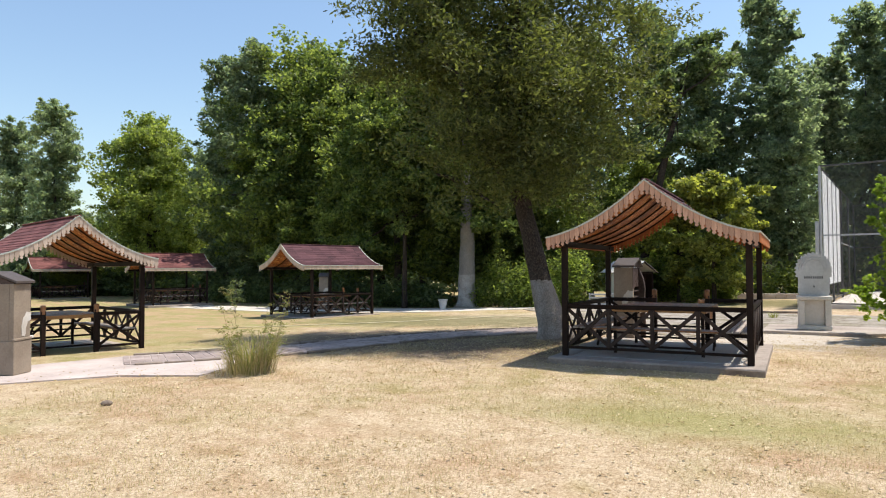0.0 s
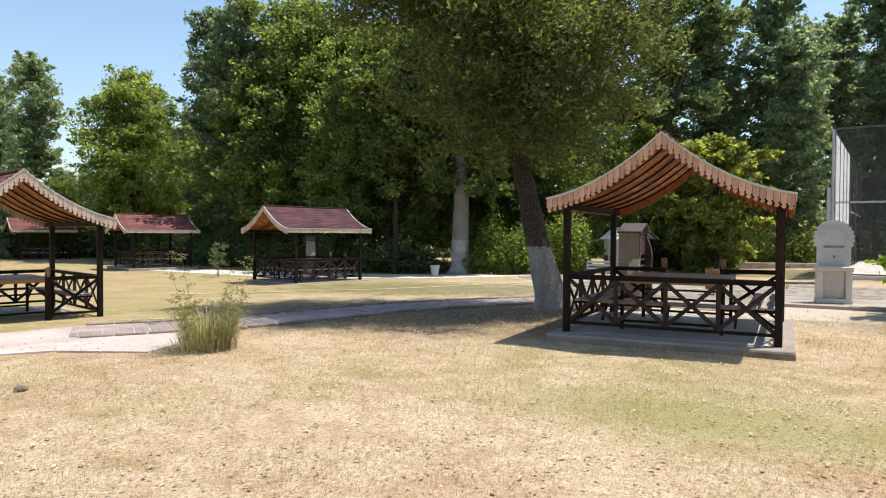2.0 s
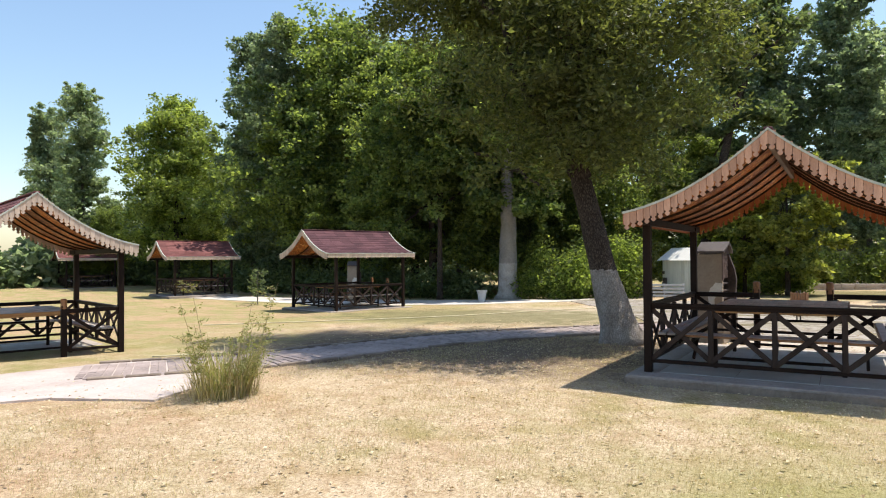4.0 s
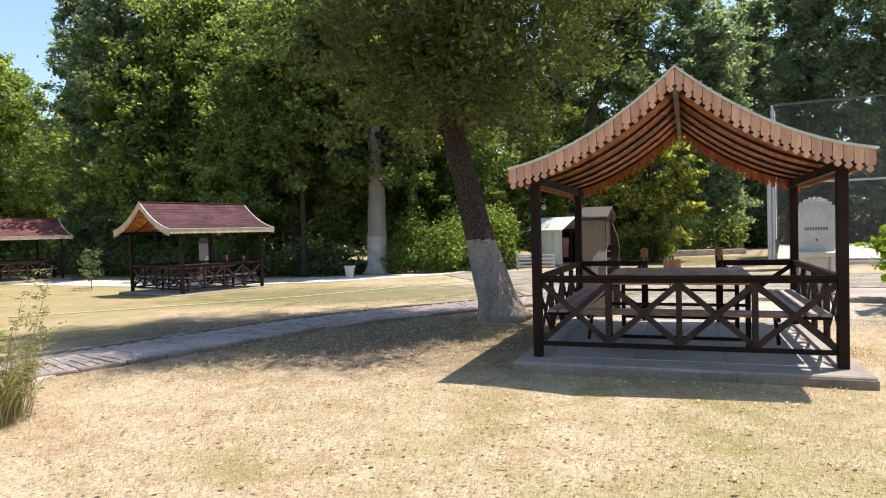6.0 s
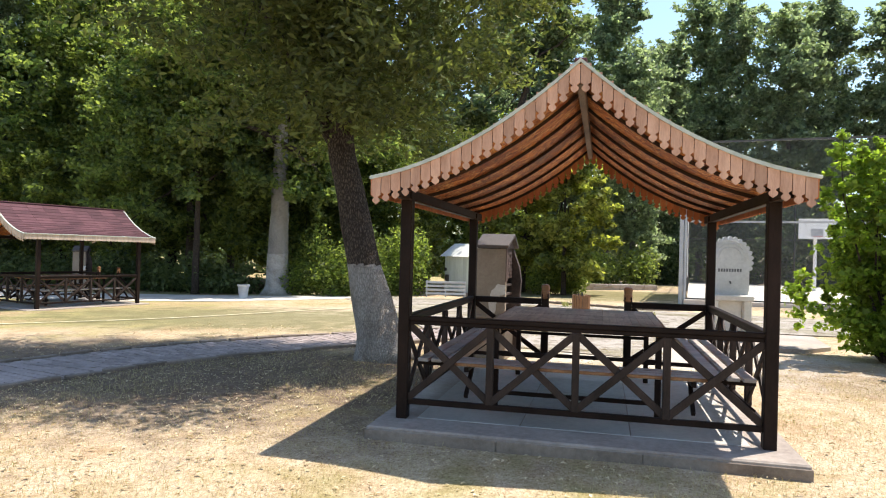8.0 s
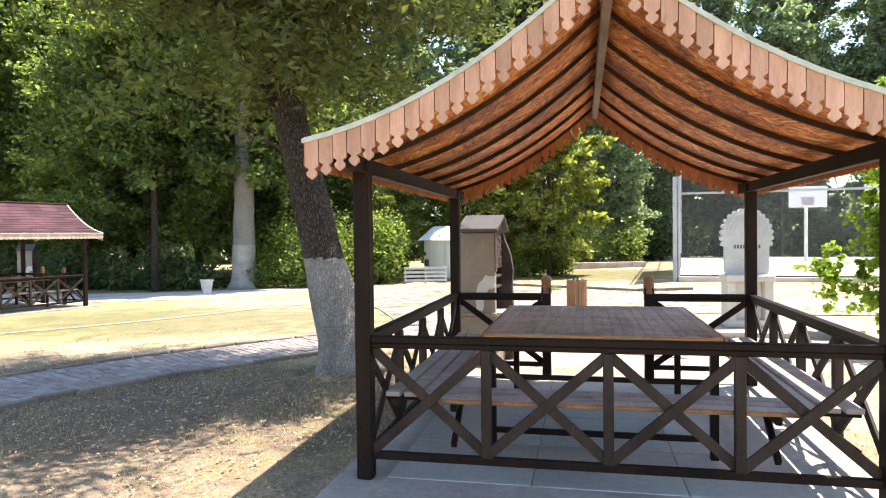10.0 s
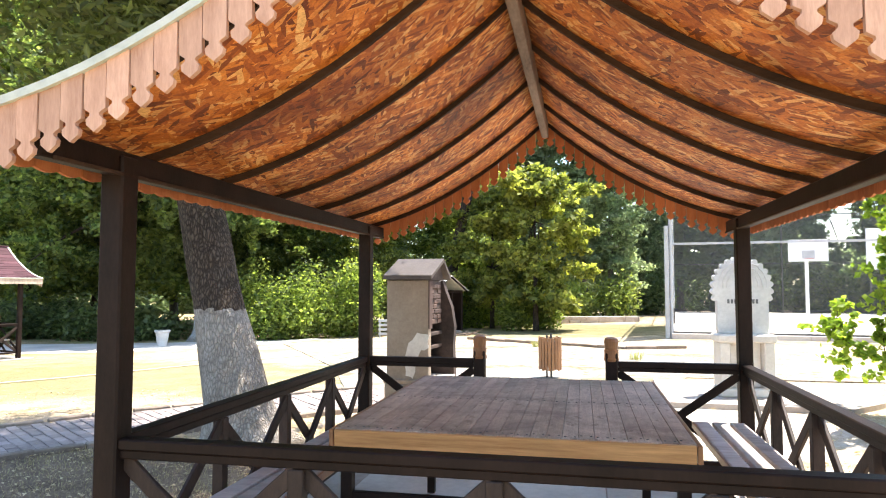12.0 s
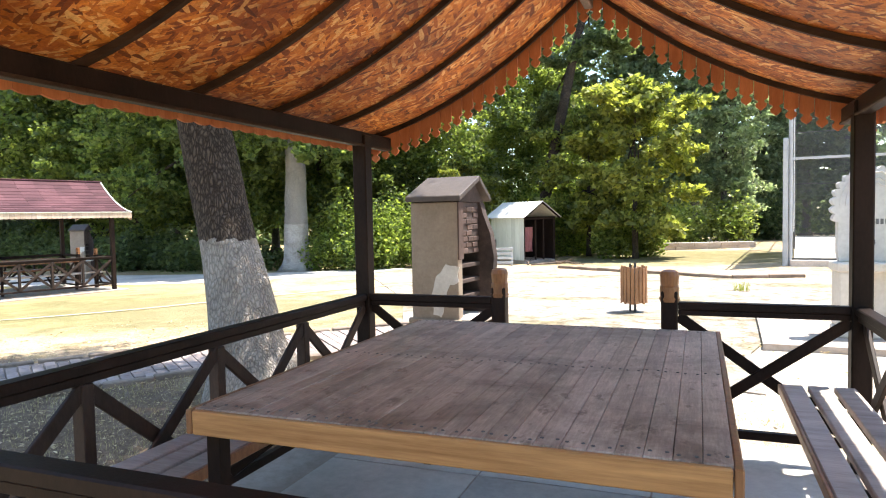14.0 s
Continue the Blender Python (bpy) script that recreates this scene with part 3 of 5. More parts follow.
def fascia_mesh(name, width, length, material):
    """A board with a spear-shaped foot, cut through its thickness."""
    h, w = length, width / 2 * 0.96
    side = [(w, 0), (w, -h * 0.66), (w * 0.45, -h * 0.72), (w * 0.45, -h * 0.76), (w * 0.80, -h * 0.82), (w * 0.72, -h * 0.90), (0, -h)]
    ring = side + [(-x, z) for x, z in reversed(side[:-1])]
    bm = bmesh.new()
    f = bm.faces.new([bm.verts.new((x, -0.009, z)) for x, z in ring])
    ext = bmesh.ops.extrude_face_region(bm, geom=[f])
    for v in ext["geom"]:
        if isinstance(v, bmesh.types.BMVert):
            v.co.y += 0.018
    return mesh_of(name, bm, material)


def eave_mesh(name, width, length, material):
    """A plain board with a shallow curved foot."""
    w = width / 2
    ring = [(w, 0), (w, -length * 0.92), (w * 0.5, -length * 0.98), (0, -length), (-w * 0.5, -length * 0.98), (-w, -length * 0.92), (-w, 0)]
    bm = bmesh.new()
    f = bm.faces.new([bm.verts.new((x, -0.008, z)) for x, z in ring])
    ext = bmesh.ops.extrude_face_region(bm, geom=[f])
    for v in ext["geom"]:
        if isinstance(v, bmesh.types.BMVert):
            v.co.y += 0.016
    return mesh_of(name, bm, material)


def x_panel(parent, p, q, bays, zt, zb, material):
    """A rail panel from p to q: top rail with a bead, bottom rail, uprights, and crossed braces in each bay."""
    p, q = Vector(p), Vector(q)
    d = (q - p).normalized()
    side = d.cross(Vector((0, 0, 1)))
    top = bar(p + Vector((0, 0, zt - 0.022)), q + Vector((0, 0, zt - 0.022)), 0.075, 0.044, 0.006)
    top = bar(p + Vector((0, 0, zt - 0.062)), q + Vector((0, 0, zt - 0.062)), 0.05, 0.036, 0.005, top)
    part("top_rail", top, DARK, parent)
    part("bottom_rail", bar(p + Vector((0, 0, zb)), q + Vector((0, 0, zb)), 0.045, 0.05), DARK, parent)
    for i in range(bays):
        a, b = p.lerp(q, i / bays), p.lerp(q, (i + 1) / bays)
        if i:
            part("upright", bar(a + Vector((0, 0, zb + 0.02)), a + Vector((0, 0, zt - 0.082)), 0.062, 0.055), material, parent)
        lo, hi = Vector((0, 0, zb + 0.03)), Vector((0, 0, zt - 0.09))
        off = side * 0.012
        part("brace", bar(a + lo + off, b + hi + off, 0.022, 0.064), material, parent)
        part("brace", bar(a + hi - off, b + lo - off, 0.022, 0.064), material, parent)


def picnic_roof(m, label):
    g = thing("gazebo", m, label, "gazebo", "picnic gazebos")
    for x in (-W, W):
        for y in (0, D):
            part("post", box(x - 0.052, x + 0.052, y - 0.052, y + 0.052, 0.058, 2.14, 0.008), DARK, g)
    for x in (-W, W):
        beam = box(x - 0.034, x + 0.034, Y0 + 0.05, Y1 - 0.05, 2.06, 2.16, 0.006)
        part("eave_beam", beam, DARK, g)
        part("beam_strip", box(x - 0.044 * (1 if x > 0 else -1) - 0.008, x - 0.044 * (1 if x > 0 else -1) + 0.008, Y0 + 0.1, Y1 - 0.1, 2.055, 2.07, 0.002), RAFTER, g)
    x_panel(g, (-W + 0.05, 0, 0), (W - 0.05, 0, 0), 4, 1.0, 0.215, WORN)
    for x in (-W, W):
        x_panel(g, (x, 0.05, 0), (x, D - 0.05, 0), 4, 1.0, 0.215, WORN)
    for s in (-1, 1):
        x_panel(g, (s * (W - 0.05), D, 0), (s * 0.59, D, 0), 1, 1.0, 0.215, DARK)
        post = part("gate_post", box(s * 0.54 - 0.048, s * 0.54 + 0.048, D - 0.048, D + 0.048, 0.058, 1.07, 0.01), DARK, g)
        cap = tube([(s * 0.54, D, z) for z in (1.0, 1.02, 1.03, 1.09, 1.10, 1.16, 1.185, 1.195)], [0.056, 0.062, 0.056, 0.058, 0.052, 0.058, 0.05, 0.03], 12)
        part("cap", cap, CAP, post, "turned brown wooden cap", smooth=False)
    # roof
    roof = part("roof", curved_strip(roof_xs(24), Y0 + 0.01, Y1 - 0.01, -0.018, 0.0), OSB, g, "curved orange strand-board ceiling")
    cover = bmesh.new()
    rows = 13
    for s in (-1, 1):
        for r in range(rows):
            xa, xb = s * REACH * (1.015 - r / rows), s * REACH * max(1.015 - (r + 1) / rows - 0.02, 0.0)
            n = 9
            for c in range(n):
                ya, yb = Y0 - 0.02 + (Y1 - Y0 + 0.04) * c / n + 0.002, Y0 - 0.02 + (Y1 - Y0 + 0.04) * (c + 1) / n - 0.002
                za, zb = roof_z(xa) + 0.024, roof_z(xb) + 0.008
                vs = [cover.verts.new(v) for v in ((xa, ya, za), (xa, yb, za), (xb, yb, zb), (xb, ya, zb), (xa, ya, za - 0.016), (xa, yb, za - 0.016), (xb, yb, zb - 0.004), (xb, ya, zb - 0.004))]
                for f in ((0, 1, 2, 3), (7, 6, 5, 4), (0, 4, 5, 1), (1, 5, 6, 2), (2, 6, 7, 3), (3, 7, 4, 0)):
                    cover.faces.new([vs[k] for k in f])
    cover = bar((0, Y0 - 0.02, EAVE + RISE + 0.02), (0, Y1 + 0.02, EAVE + RISE + 0.02), 0.10, 0.035, 0.008, cover)
    part("shingles", cover, SHINGLE, roof, "rows of brown asphalt shingles")
    for y in np.linspace(Y0 + 0.09, Y1 - 0.09, 7):
        part("rafter", curved_strip([x for x in roof_xs(24)], y - 0.012, y + 0.012, -0.055, -0.02), RAFTER, roof)
    part("ridge_beam", box(-0.03, 0.03, Y0 + 0.03, Y1 - 0.03, EAVE + RISE - 0.17, EAVE + RISE - 0.035, 0.006), RIDGE, roof)
    # Back boards take the red-orange to carry their backlit shade in colour.
    gm, bmh = fascia_mesh("fascia_board", 0.085, 0.23, FASCIA), fascia_mesh("fascia_board_back", 0.085, 0.23, FASCIA_RED_SHADE)
    n = 40
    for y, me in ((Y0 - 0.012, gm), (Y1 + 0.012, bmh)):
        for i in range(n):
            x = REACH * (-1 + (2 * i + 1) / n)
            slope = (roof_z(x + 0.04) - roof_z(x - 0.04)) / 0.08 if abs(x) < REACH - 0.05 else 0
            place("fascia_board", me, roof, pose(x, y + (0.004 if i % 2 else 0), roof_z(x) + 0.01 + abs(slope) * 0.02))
        part("edge_strip", curved_strip(roof_xs(24), y - 0.022, y + 0.022, 0.002, 0.032), TRIM, roof, "pale grey metal edging strip")
    em = eave_mesh("eave_board", 0.12, 0.155, FASCIA_RED_SHADE)
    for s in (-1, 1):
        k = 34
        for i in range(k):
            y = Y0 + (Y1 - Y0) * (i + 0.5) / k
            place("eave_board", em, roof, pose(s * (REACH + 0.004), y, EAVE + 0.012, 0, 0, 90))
        part("edge_strip", box(s * REACH - 0.02, s * REACH + 0.03, Y0 - 0.02, Y1 + 0.02, EAVE + 0.004, EAVE + 0.03, 0.004), TRIM, roof)
    return g


def bench_along(m, length, label, group="gazebo benches", edge=1):
    """A bench of three spaced planks carried on brackets from the rail; local x runs along it, the rail is at -y."""
    b = thing("bench", m, label, "bench", group)
    for k in range(3):
        y = -0.128 + 0.128 * k
        part("plank", box(0.006 * k, length - 0.004 * k, y - 0.052, y + 0.052, 0.44, 0.475, 0.005), BENCH, b)
    part("edge_plank", box(0, length, 0.19 * edge - 0.008, 0.19 * edge + 0.008, 0.425 if edge > 0 else 0.446, 0.474, 0.004), CAP, b, "brown front edge board")
    for x in (0.12, length / 2, length - 0.12):
        part("bearer", box(x - 0.02, x + 0.02, -0.20, 0.18, 0.395, 0.44, 0.004), DARK, b)
        part("strut", bar((x, -0.19, 0.17), (x, 0.12, 0.41), 0.035, 0.045), DARK, b)
    return b


def picnic_table(m, label, detail=True):
    t = thing("picnic_table", m, label, "table", "gazebo tables")
    X0, X1, YA, YB, top = -0.825, 0.825, 0.0, 1.94, 0.862
    n = 23 if detail else 8
    w = (X1 - X0) / n
    me = mesh_of("plank", box(-w / 2 + 0.0008, w / 2 - 0.0008, 0.0, YB - YA, top - 0.028, top, 0.0016), PLANK)
    for i in range(n):
        place("plank", me, t, pose(X0 + w * (i + 0.5), YA, 0.0008 * ((i * 7) % 3 - 1)))
    # Dark sheet added under the planks; it keeps bright floor out of the gaps.
    part("underboard", box(X0 + 0.002, X1 - 0.002, YA + 0.002, YB - 0.002, top - 0.045, top - 0.031), DARK, t)
    part("apron", box(X0 + 0.004, X1 - 0.004, YA - 0.022, YA, top - 0.085, top - 0.004, 0.004), PINE, t, "yellow pine front edge board")
    part("apron", box(X0 + 0.004, X1 - 0.004, YB, YB + 0.022, top - 0.085, top - 0.004, 0.004), PINE, t)
    for s, x in ((-1, X0), (1, X1)):
        part("apron", box(x - 0.022 if s < 0 else x, x if s < 0 else x + 0.022, YA - 0.022, YB + 0.022, top - 0.085, top - 0.002, 0.004), CAP, t)
    for x in (X0 + 0.05, X1 - 0.05):
        for y in (YA + 0.05, YB - 0.05):
            part("leg", box(x - 0.028, x + 0.028, y - 0.028, y + 0.028, 0, top - 0.03, 0.004), DARK, t)
    for y in (YA + 0.05, YB - 0.05):
        part("stretcher", box(X0 + 0.06, X1 - 0.06, y - 0.018, y + 0.018, 0.12, 0.16, 0.004), DARK, t)
        part("stretcher", box(X0 + 0.06, X1 - 0.06, y - 0.018, y + 0.018, 0.52, 0.555, 0.004), DARK, t)
    if detail:
        head = mesh_of("nail", tube([(0, 0, 0), (0, 0, 0.002)], [0.006, 0.005], 6), INK)
        for i in range(n):
            for y in (0.04, 0.95, 1.90):
                for s in (-0.3, 0.3):
                    place("nail", head, t, pose(X0 + w * (i + 0.5 + s), YA + y + 0.012 * ((i * 5) % 3 - 1), top + 0.0012))
    return t


def slab(m, label):
    """A cast base with a band of kerb stones along its front."""
    s = thing("concrete_base", m, label, "concrete base", "gazebo bases", "structure")
    part("slab", box(-1.77, 1.77, -0.385, 3.52, -0.35, 0.10, 0.014), CONCRETE, s)
    xs = [-1.78, -0.62, 0.55, 1.78]
    for a, b in zip(xs, xs[1:]):
        part("kerb_stone", box(a + 0.003, b - 0.003, -0.402, -0.386, -0.35, 0.072, 0.006), BASEKERB, s, "soil-stained kerb face")
    for i in range(3):
        for j in range(4):
            x, y = -1.42 + i * 0.95, 0.02 + j * 0.82
            part("floor_tile", box(x, x + 0.94, y, y + 0.81, 0.06, 0.104 + 0.001 * ((i + j) % 2), 0.003), FLOORTILE, s)
    return s


def gazebo_set(m, label, detail=True):
    slab(m @ pose(0, 0, -0.04), "pale worn concrete base under a picnic gazebo")
    g = picnic_roof(m, label)
    picnic_table(m @ pose(-0.035, 0.67, 0.066), "weathered grey-brown plank table inside a gazebo", detail)
    bench_along(m @ pose(-1.302, 3.02, 0.106, 0, 0, -90), 2.80, "weathered plank bench along a gazebo rail")
    bench_along(m @ pose(1.318, 0.22, 0.106, 0, 0, 90), 2.80, "weathered plank bench along a gazebo rail")
    bench_along(m @ pose(-1.10, 0.262, 0.106, 0, 0, 0), 2.20, "weathered plank bench along a gazebo rail", edge=-1)
    return g


GZ = [
    pose(0.053, 0, 0),
    pose(-15.07, -1.86, -0.28, 0, 0, -105.8),
    pose(-16.93, 10.28, -0.38, 0, 0, -16),
    pose(-32.18, 14.79, -0.42, 0, 0, -18.7),
    pose(-48.5, 18, -0.42, 0, 0, -20),
]
gazebo_set(GZ[0], "open dark wooden picnic gazebo with curved roof and scalloped boards")
# the four other gazebos are of the same make
FIRST = [o for o in scene.objects if o.parent is None and o.get("category") in ("gazebo", "table", "bench", "concrete base")]
SAY = ["red-roofed wooden picnic gazebo with scalloped boards beside a paved path", "purple-brown roofed wooden picnic gazebo on the shaded lawn",
       "far red-roofed wooden picnic gazebo on the green lawn", "distant red-roofed wooden picnic gazebo under the trees"]
for there, say in zip(GZ[1:], SAY):
    for o in FIRST:
        c = copy_thing(o, there @ GZ[0].inverted() @ o.matrix_basis)
        if o["category"] == "gazebo":
            c["label"] = say
            for k in c.children_recursive:
                if k.name.startswith(("fascia_board", "eave_board")):
                    k.material_slots[0].link = "OBJECT"
                    k.material_slots[0].material = FASCIA_PALE
                if k.name.startswith("shingles") and "red-roofed" in say:
                    k.material_slots[0].link = "OBJECT"
                    k.material_slots[0].material = SHINGLE_RED
                    k["label"] = "rows of faded red asphalt shingles"

# ---- paving ----
sheet("pavement_court", [(-2.6, 6.2), (1.3, 5.2), (1.3, 7.0), (2.2, 10.4), (6.5, 10.4), (6.5, 15.0), (1.6, 16.0), (-3.4, 19.0), (-9.0, 21.0), (-9.5, 18.5), (-5.0, 11.5)], 0.006, YARD, "bright dusty pale paving behind the gazebo", "paving", 1.0)
sheet("pavement_far", [(-18.5, 13.8), (-13.0, 15.2), (-9.6, 18.4), (-9.1, 21.0), (-14.0, 19.0), (-22.0, 17.6), (-34.0, 17.0), (-34.0, 15.2)], 0.006, PALE_PAVING, "shaded pale paving behind the far gazebos", "paving", 1.0)
sheet("pavement_gazebo", [(-6.3, -4.2), (-7.6, -4.75), (-9.6, -7.6), (-11.2, -7.0), (-10.6, -4.9), (-9.9, -2.2), (-8.6, -1.5), (-7.2, -1.3)], 0.012, PINK_PAVING, "pinkish worn paving in front of a gazebo", "paving", 0.6)

PATHLINE = [(-9.4, -3.4), (-7.9, -1.2), (-7.15, 0.95), (-6.35, 3.2), (-4.35, 5.9), (-2.6, 7.6)]


def along(line, step):
    """Points and directions at even steps along a line of points, rounded at the bends."""
    pts = [Vector((*p, 0)) for p in line]
    out = []
    for i in range(len(pts) - 1):
        p0, p1, p2, p3 = pts[max(i - 1, 0)], pts[i], pts[i + 1], pts[min(i + 2, len(pts) - 1)]
        n = max(2, int((p2 - p1).length / 0.02))
        for k in range(n):
            t = k / n
            out.append(0.5 * (2 * p1 + (p2 - p0) * t + (2 * p0 - 5 * p1 + 4 * p2 - p3) * t * t + (3 * p1 - p0 - 3 * p2 + p3) * t ** 3))
    res, gone = [], 0.0
    for a, b in zip(out, out[1:]):
        gone += (b - a).length
        if gone >= step:
            res.append((b, (b - a).normalized()))
            gone -= step
    return res


def brick_path():
    rng = random.Random(5)
    line = along(PATHLINE, 0.125)
    # bed of mortar under the blocks
    bm = bmesh.new()
    last = None
    for p, d in line:
        s = Vector((d.y, -d.x, 0))
        row = []
        for k in (-0.98, 0, 0.98):
            q = p + s * k
            row.append(bm.verts.new((q.x, q.y, float(gz(q.x, q.y)) + 0.006)))
        if last:
            bm.faces.new((last[0], last[1], row[1], row[0]))
            bm.faces.new((last[1], last[2], row[2], row[1]))
        last = row
    path = new("path", mesh_of("path", bm, BEDDING))
    tagged(path, "worn pinkish-grey block path with kerbs across the lawn", "path", kind="structure")
    blocks = [mesh_of("paving_block", box(-0.056, 0.056, -0.112, 0.112, -0.03, 0.022 + 0.003 * k, 0.006), PAVER) for k in range(3)]
    joined = bmesh.new()
    count = 0
    for i, (p, d) in enumerate(line):
        s = Vector((d.y, -d.x, 0))
        ang = math.degrees(math.atan2(d.y, d.x))
        for k in range(7):
            c = (k - 3) * 0.232 + (0.116 if i % 2 else 0)
            if abs(c) > 0.82:
                continue
            q = p + s * c
            m = pose(q.x, q.y, float(gz(q.x, q.y)) + 0.001 + rng.uniform(-0.004, 0.004), rng.uniform(-1.5, 1.5), rng.uniform(-1.5, 1.5), ang + rng.uniform(-2, 2))
            if -3.2 > q.x > -7.2 and q.y > 1.6 and count < 300:
                place("paving_block", blocks[(i * 3 + k) % 3], path, m)
                count += 1
            else:
                own = box(-0.056, 0.056, -0.112, 0.112, -0.03, 0.022, 0.0)
                bmesh.ops.transform(own, matrix=m, verts=own.verts)
                me = bpy.data.meshes.new("joined")
                own.to_mesh(me)
                own.free()
                joined.from_mesh(me)
                bpy.data.meshes.remove(me)
    part("paving_blocks", joined, PAVER, path)["kind"] = "stuff"
    kerb = mesh_of("kerb_stone", box(-0.24, 0.24, -0.05, 0.05, -0.08, 0.045, 0.012), BASEKERB)
    for p, d in along(PATHLINE, 0.5):
        s = Vector((d.y, -d.x, 0))
        for side in (-0.95, 0.95):
            q = p + s * side
            place("kerb_stone", kerb, path, pose(q.x, q.y, float(gz(q.x, q.y)) + rng.uniform(-0.012, 0.006), 0, rng.uniform(-1.5, 1.5), math.degrees(math.atan2(d.y, d.x)) + rng.uniform(-2, 2)))


brick_path()


def kerb_run(name, a, b, label, height=0.10, width=0.10, count=None, z=0.0):
    a, b = Vector((*a, 0)), Vector((*b, 0))
    n = count or max(1, round((b - a).length / 0.9))
    ang = math.degrees(math.atan2((b - a).y, (b - a).x))
    k = thing(name, pose(a.x, a.y, float(gz(a.x, a.y))), label, "kerb", kind="structure")
    L = (b - a).length / n
    me = mesh_of("kerb_stone", box(0.004, L - 0.004, -width / 2, width / 2, -0.1, height, 0.012), BASEKERB)
    for i in range(n):
        p = a.lerp(b, i / n)
        place("kerb_stone", me, k, pose(p.x - a.x, p.y - a.y, float(gz(p.x, p.y) - gz(a.x, a.y)), 0, 0, ang))


kerb_run("kerb_lawn", (-3.5, 20.4), (1.5, 16.2), "low worn kerb between paving and back lawn", 0.08, 0.12)
kerb_run("kerb_lawn_end", (1.5, 16.2), (3.1, 16.6), "low worn kerb between paving and back lawn", 0.08, 0.12)
sheet("fountain_paving", [(1.45, 7.3), (3.8, 7.2), (4.4, 7.8), (4.6, 9.6), (1.55, 9.7)], 0.06, CONCRETE, "pale concrete paving round the stone fountain", "paving", 1.0)

# ---- barbecue chimneys ----
def oven(m, label):
    o = thing("barbecue_oven", m, label, "barbecue", "brick barbecues")
    w, d = 0.235, 0.29                     # the open side faces +x
    body = box(-w, w, -d, -d + 0.09, 0.0, 1.73, 0.006)
    body = box(-w, -w + 0.08, -d + 0.09, d - 0.09, 0.0, 1.73, 0.0, body)
    part("wall", body, PLASTER, o)
    # the far cheek stands further out and slopes back to the hood
    cheek = bmesh.new()
    outline = [(-w, 0.0), (w + 0.13, 0.0), (w + 0.13, 0.72), (w + 0.12, 1.02), (w + 0.135, 1.22), (w + 0.10, 1.44), (w + 0.03, 1.62), (w, 1.73), (-w, 1.73)]
    ends = [[cheek.verts.new((x, y, z)) for x, z in outline] for y in (d - 0.09, d)]
    for k in range(len(outline)):
        n = (k + 1) % len(outline)
        cheek.faces.new((ends[0][k], ends[0][n], ends[1][n], ends[1][k]))
    cheek.faces.new(ends[0][::-1])
    cheek.faces.new(ends[1])
    part("cheek", cheek, SOOT, o, "sooty sloping side of the hearth")
    part("base", box(-w - 0.02, w + 0.02, -d - 0.02, d + 0.02, 0.0, 0.64, 0.012), PLASTER, o)
    part("moulding", box(-w - 0.03, w + 0.02, -d - 0.03, -d + 0.02, 0.642, 0.69, 0.01), PLASTER, o)
    part("ledge", box(-w + 0.08, w + 0.15, -d + 0.021, d - 0.092, 0.642, 0.70, 0.012), PATCH, o, "chipped pale hearth ledge")
    for z in (0.86, 1.0, 1.14):
        part("shelf", box(-w + 0.08, w - 0.01, -d + 0.092, d - 0.092, z, z + 0.035, 0.004), SOOT, o)
    hood = box(w - 0.13, w - 0.02, -d + 0.092, d - 0.092, 1.26, 1.73, 0.006)
    part("hood", hood, SOOT, o, "sooty brick smoke hood")
    part("corner_strip", box(w - 0.002, w + 0.012, -d, -d + 0.10, 1.22, 1.73, 0.004), BRICK, o, "red-brown strip at the hood's corner")
    brick = mesh_of("brick", box(-0.006, 0.006, -0.058, 0.058, -0.022, 0.022, 0.004), BRICK)
    jig = random.Random(19)
    for r in range(8):
        for c in range(3):
            if jig.random() < 0.86:
                place("brick", brick, o, pose(w - 0.018 + jig.uniform(-0.001, 0.006), -0.115 + 0.122 * c - (0.03 if r % 2 else 0) + jig.uniform(-0.006, 0.006), 1.29 + 0.0535 * r + jig.uniform(-0.003, 0.003), jig.uniform(-2.5, 2.5)))
    # broken plaster on the side
    ring = []
    rough = random.Random(5)
    rim = [(-0.06, 0.72), (0.03, 0.70), (0.05, 0.86), (0.12, 0.99), (0.20, 1.04), (0.20, 1.15), (0.08, 1.17), (-0.02, 1.08), (-0.06, 0.90)]
    for (xa, za), (xb, zb) in zip(rim, rim[1:] + rim[:1]):
        for f in (0, 0.33, 0.67):
            ring.append((xa + (xb - xa) * f + rough.uniform(-0.012, 0.012), za + (zb - za) * f + rough.uniform(-0.012, 0.012)))
    bm = bmesh.new()
    f = bm.faces.new([bm.verts.new((x + 0.04, -d - 0.001, z)) for x, z in ring])
    ext = bmesh.ops.extrude_face_region(bm, geom=[f])
    for v in ext["geom"]:
        if isinstance(v, bmesh.types.BMVert):
            v.co.y -= 0.006
    part("plaster_patch", bm, PATCH, o, "patch of broken pale plaster")
    # two sloping mortar slabs that meet in a ridge, the open end under them dark
    for sgn, y0 in ((-1, -d - 0.05), (1, d + 0.06)):
        ridge = 0.10 - 0.004 * (1 - sgn)
        roof = bmesh.new()
        ends = [[roof.verts.new(v) for v in ((x, y0, 1.735), (x, ridge, 1.925), (x, ridge, 1.975), (x, y0, 1.785))] for x in (-w - 0.025, w + 0.05)]
        for k in range(4):
            roof.faces.new((ends[0][k], ends[0][(k + 1) % 4], ends[1][(k + 1) % 4], ends[1][k]))
        roof.faces.new(ends[0][::-1])
        roof.faces.new(ends[1])
        bmesh.ops.bevel(roof, geom=roof.edges[:], offset=0.006, segments=1, affect="EDGES")
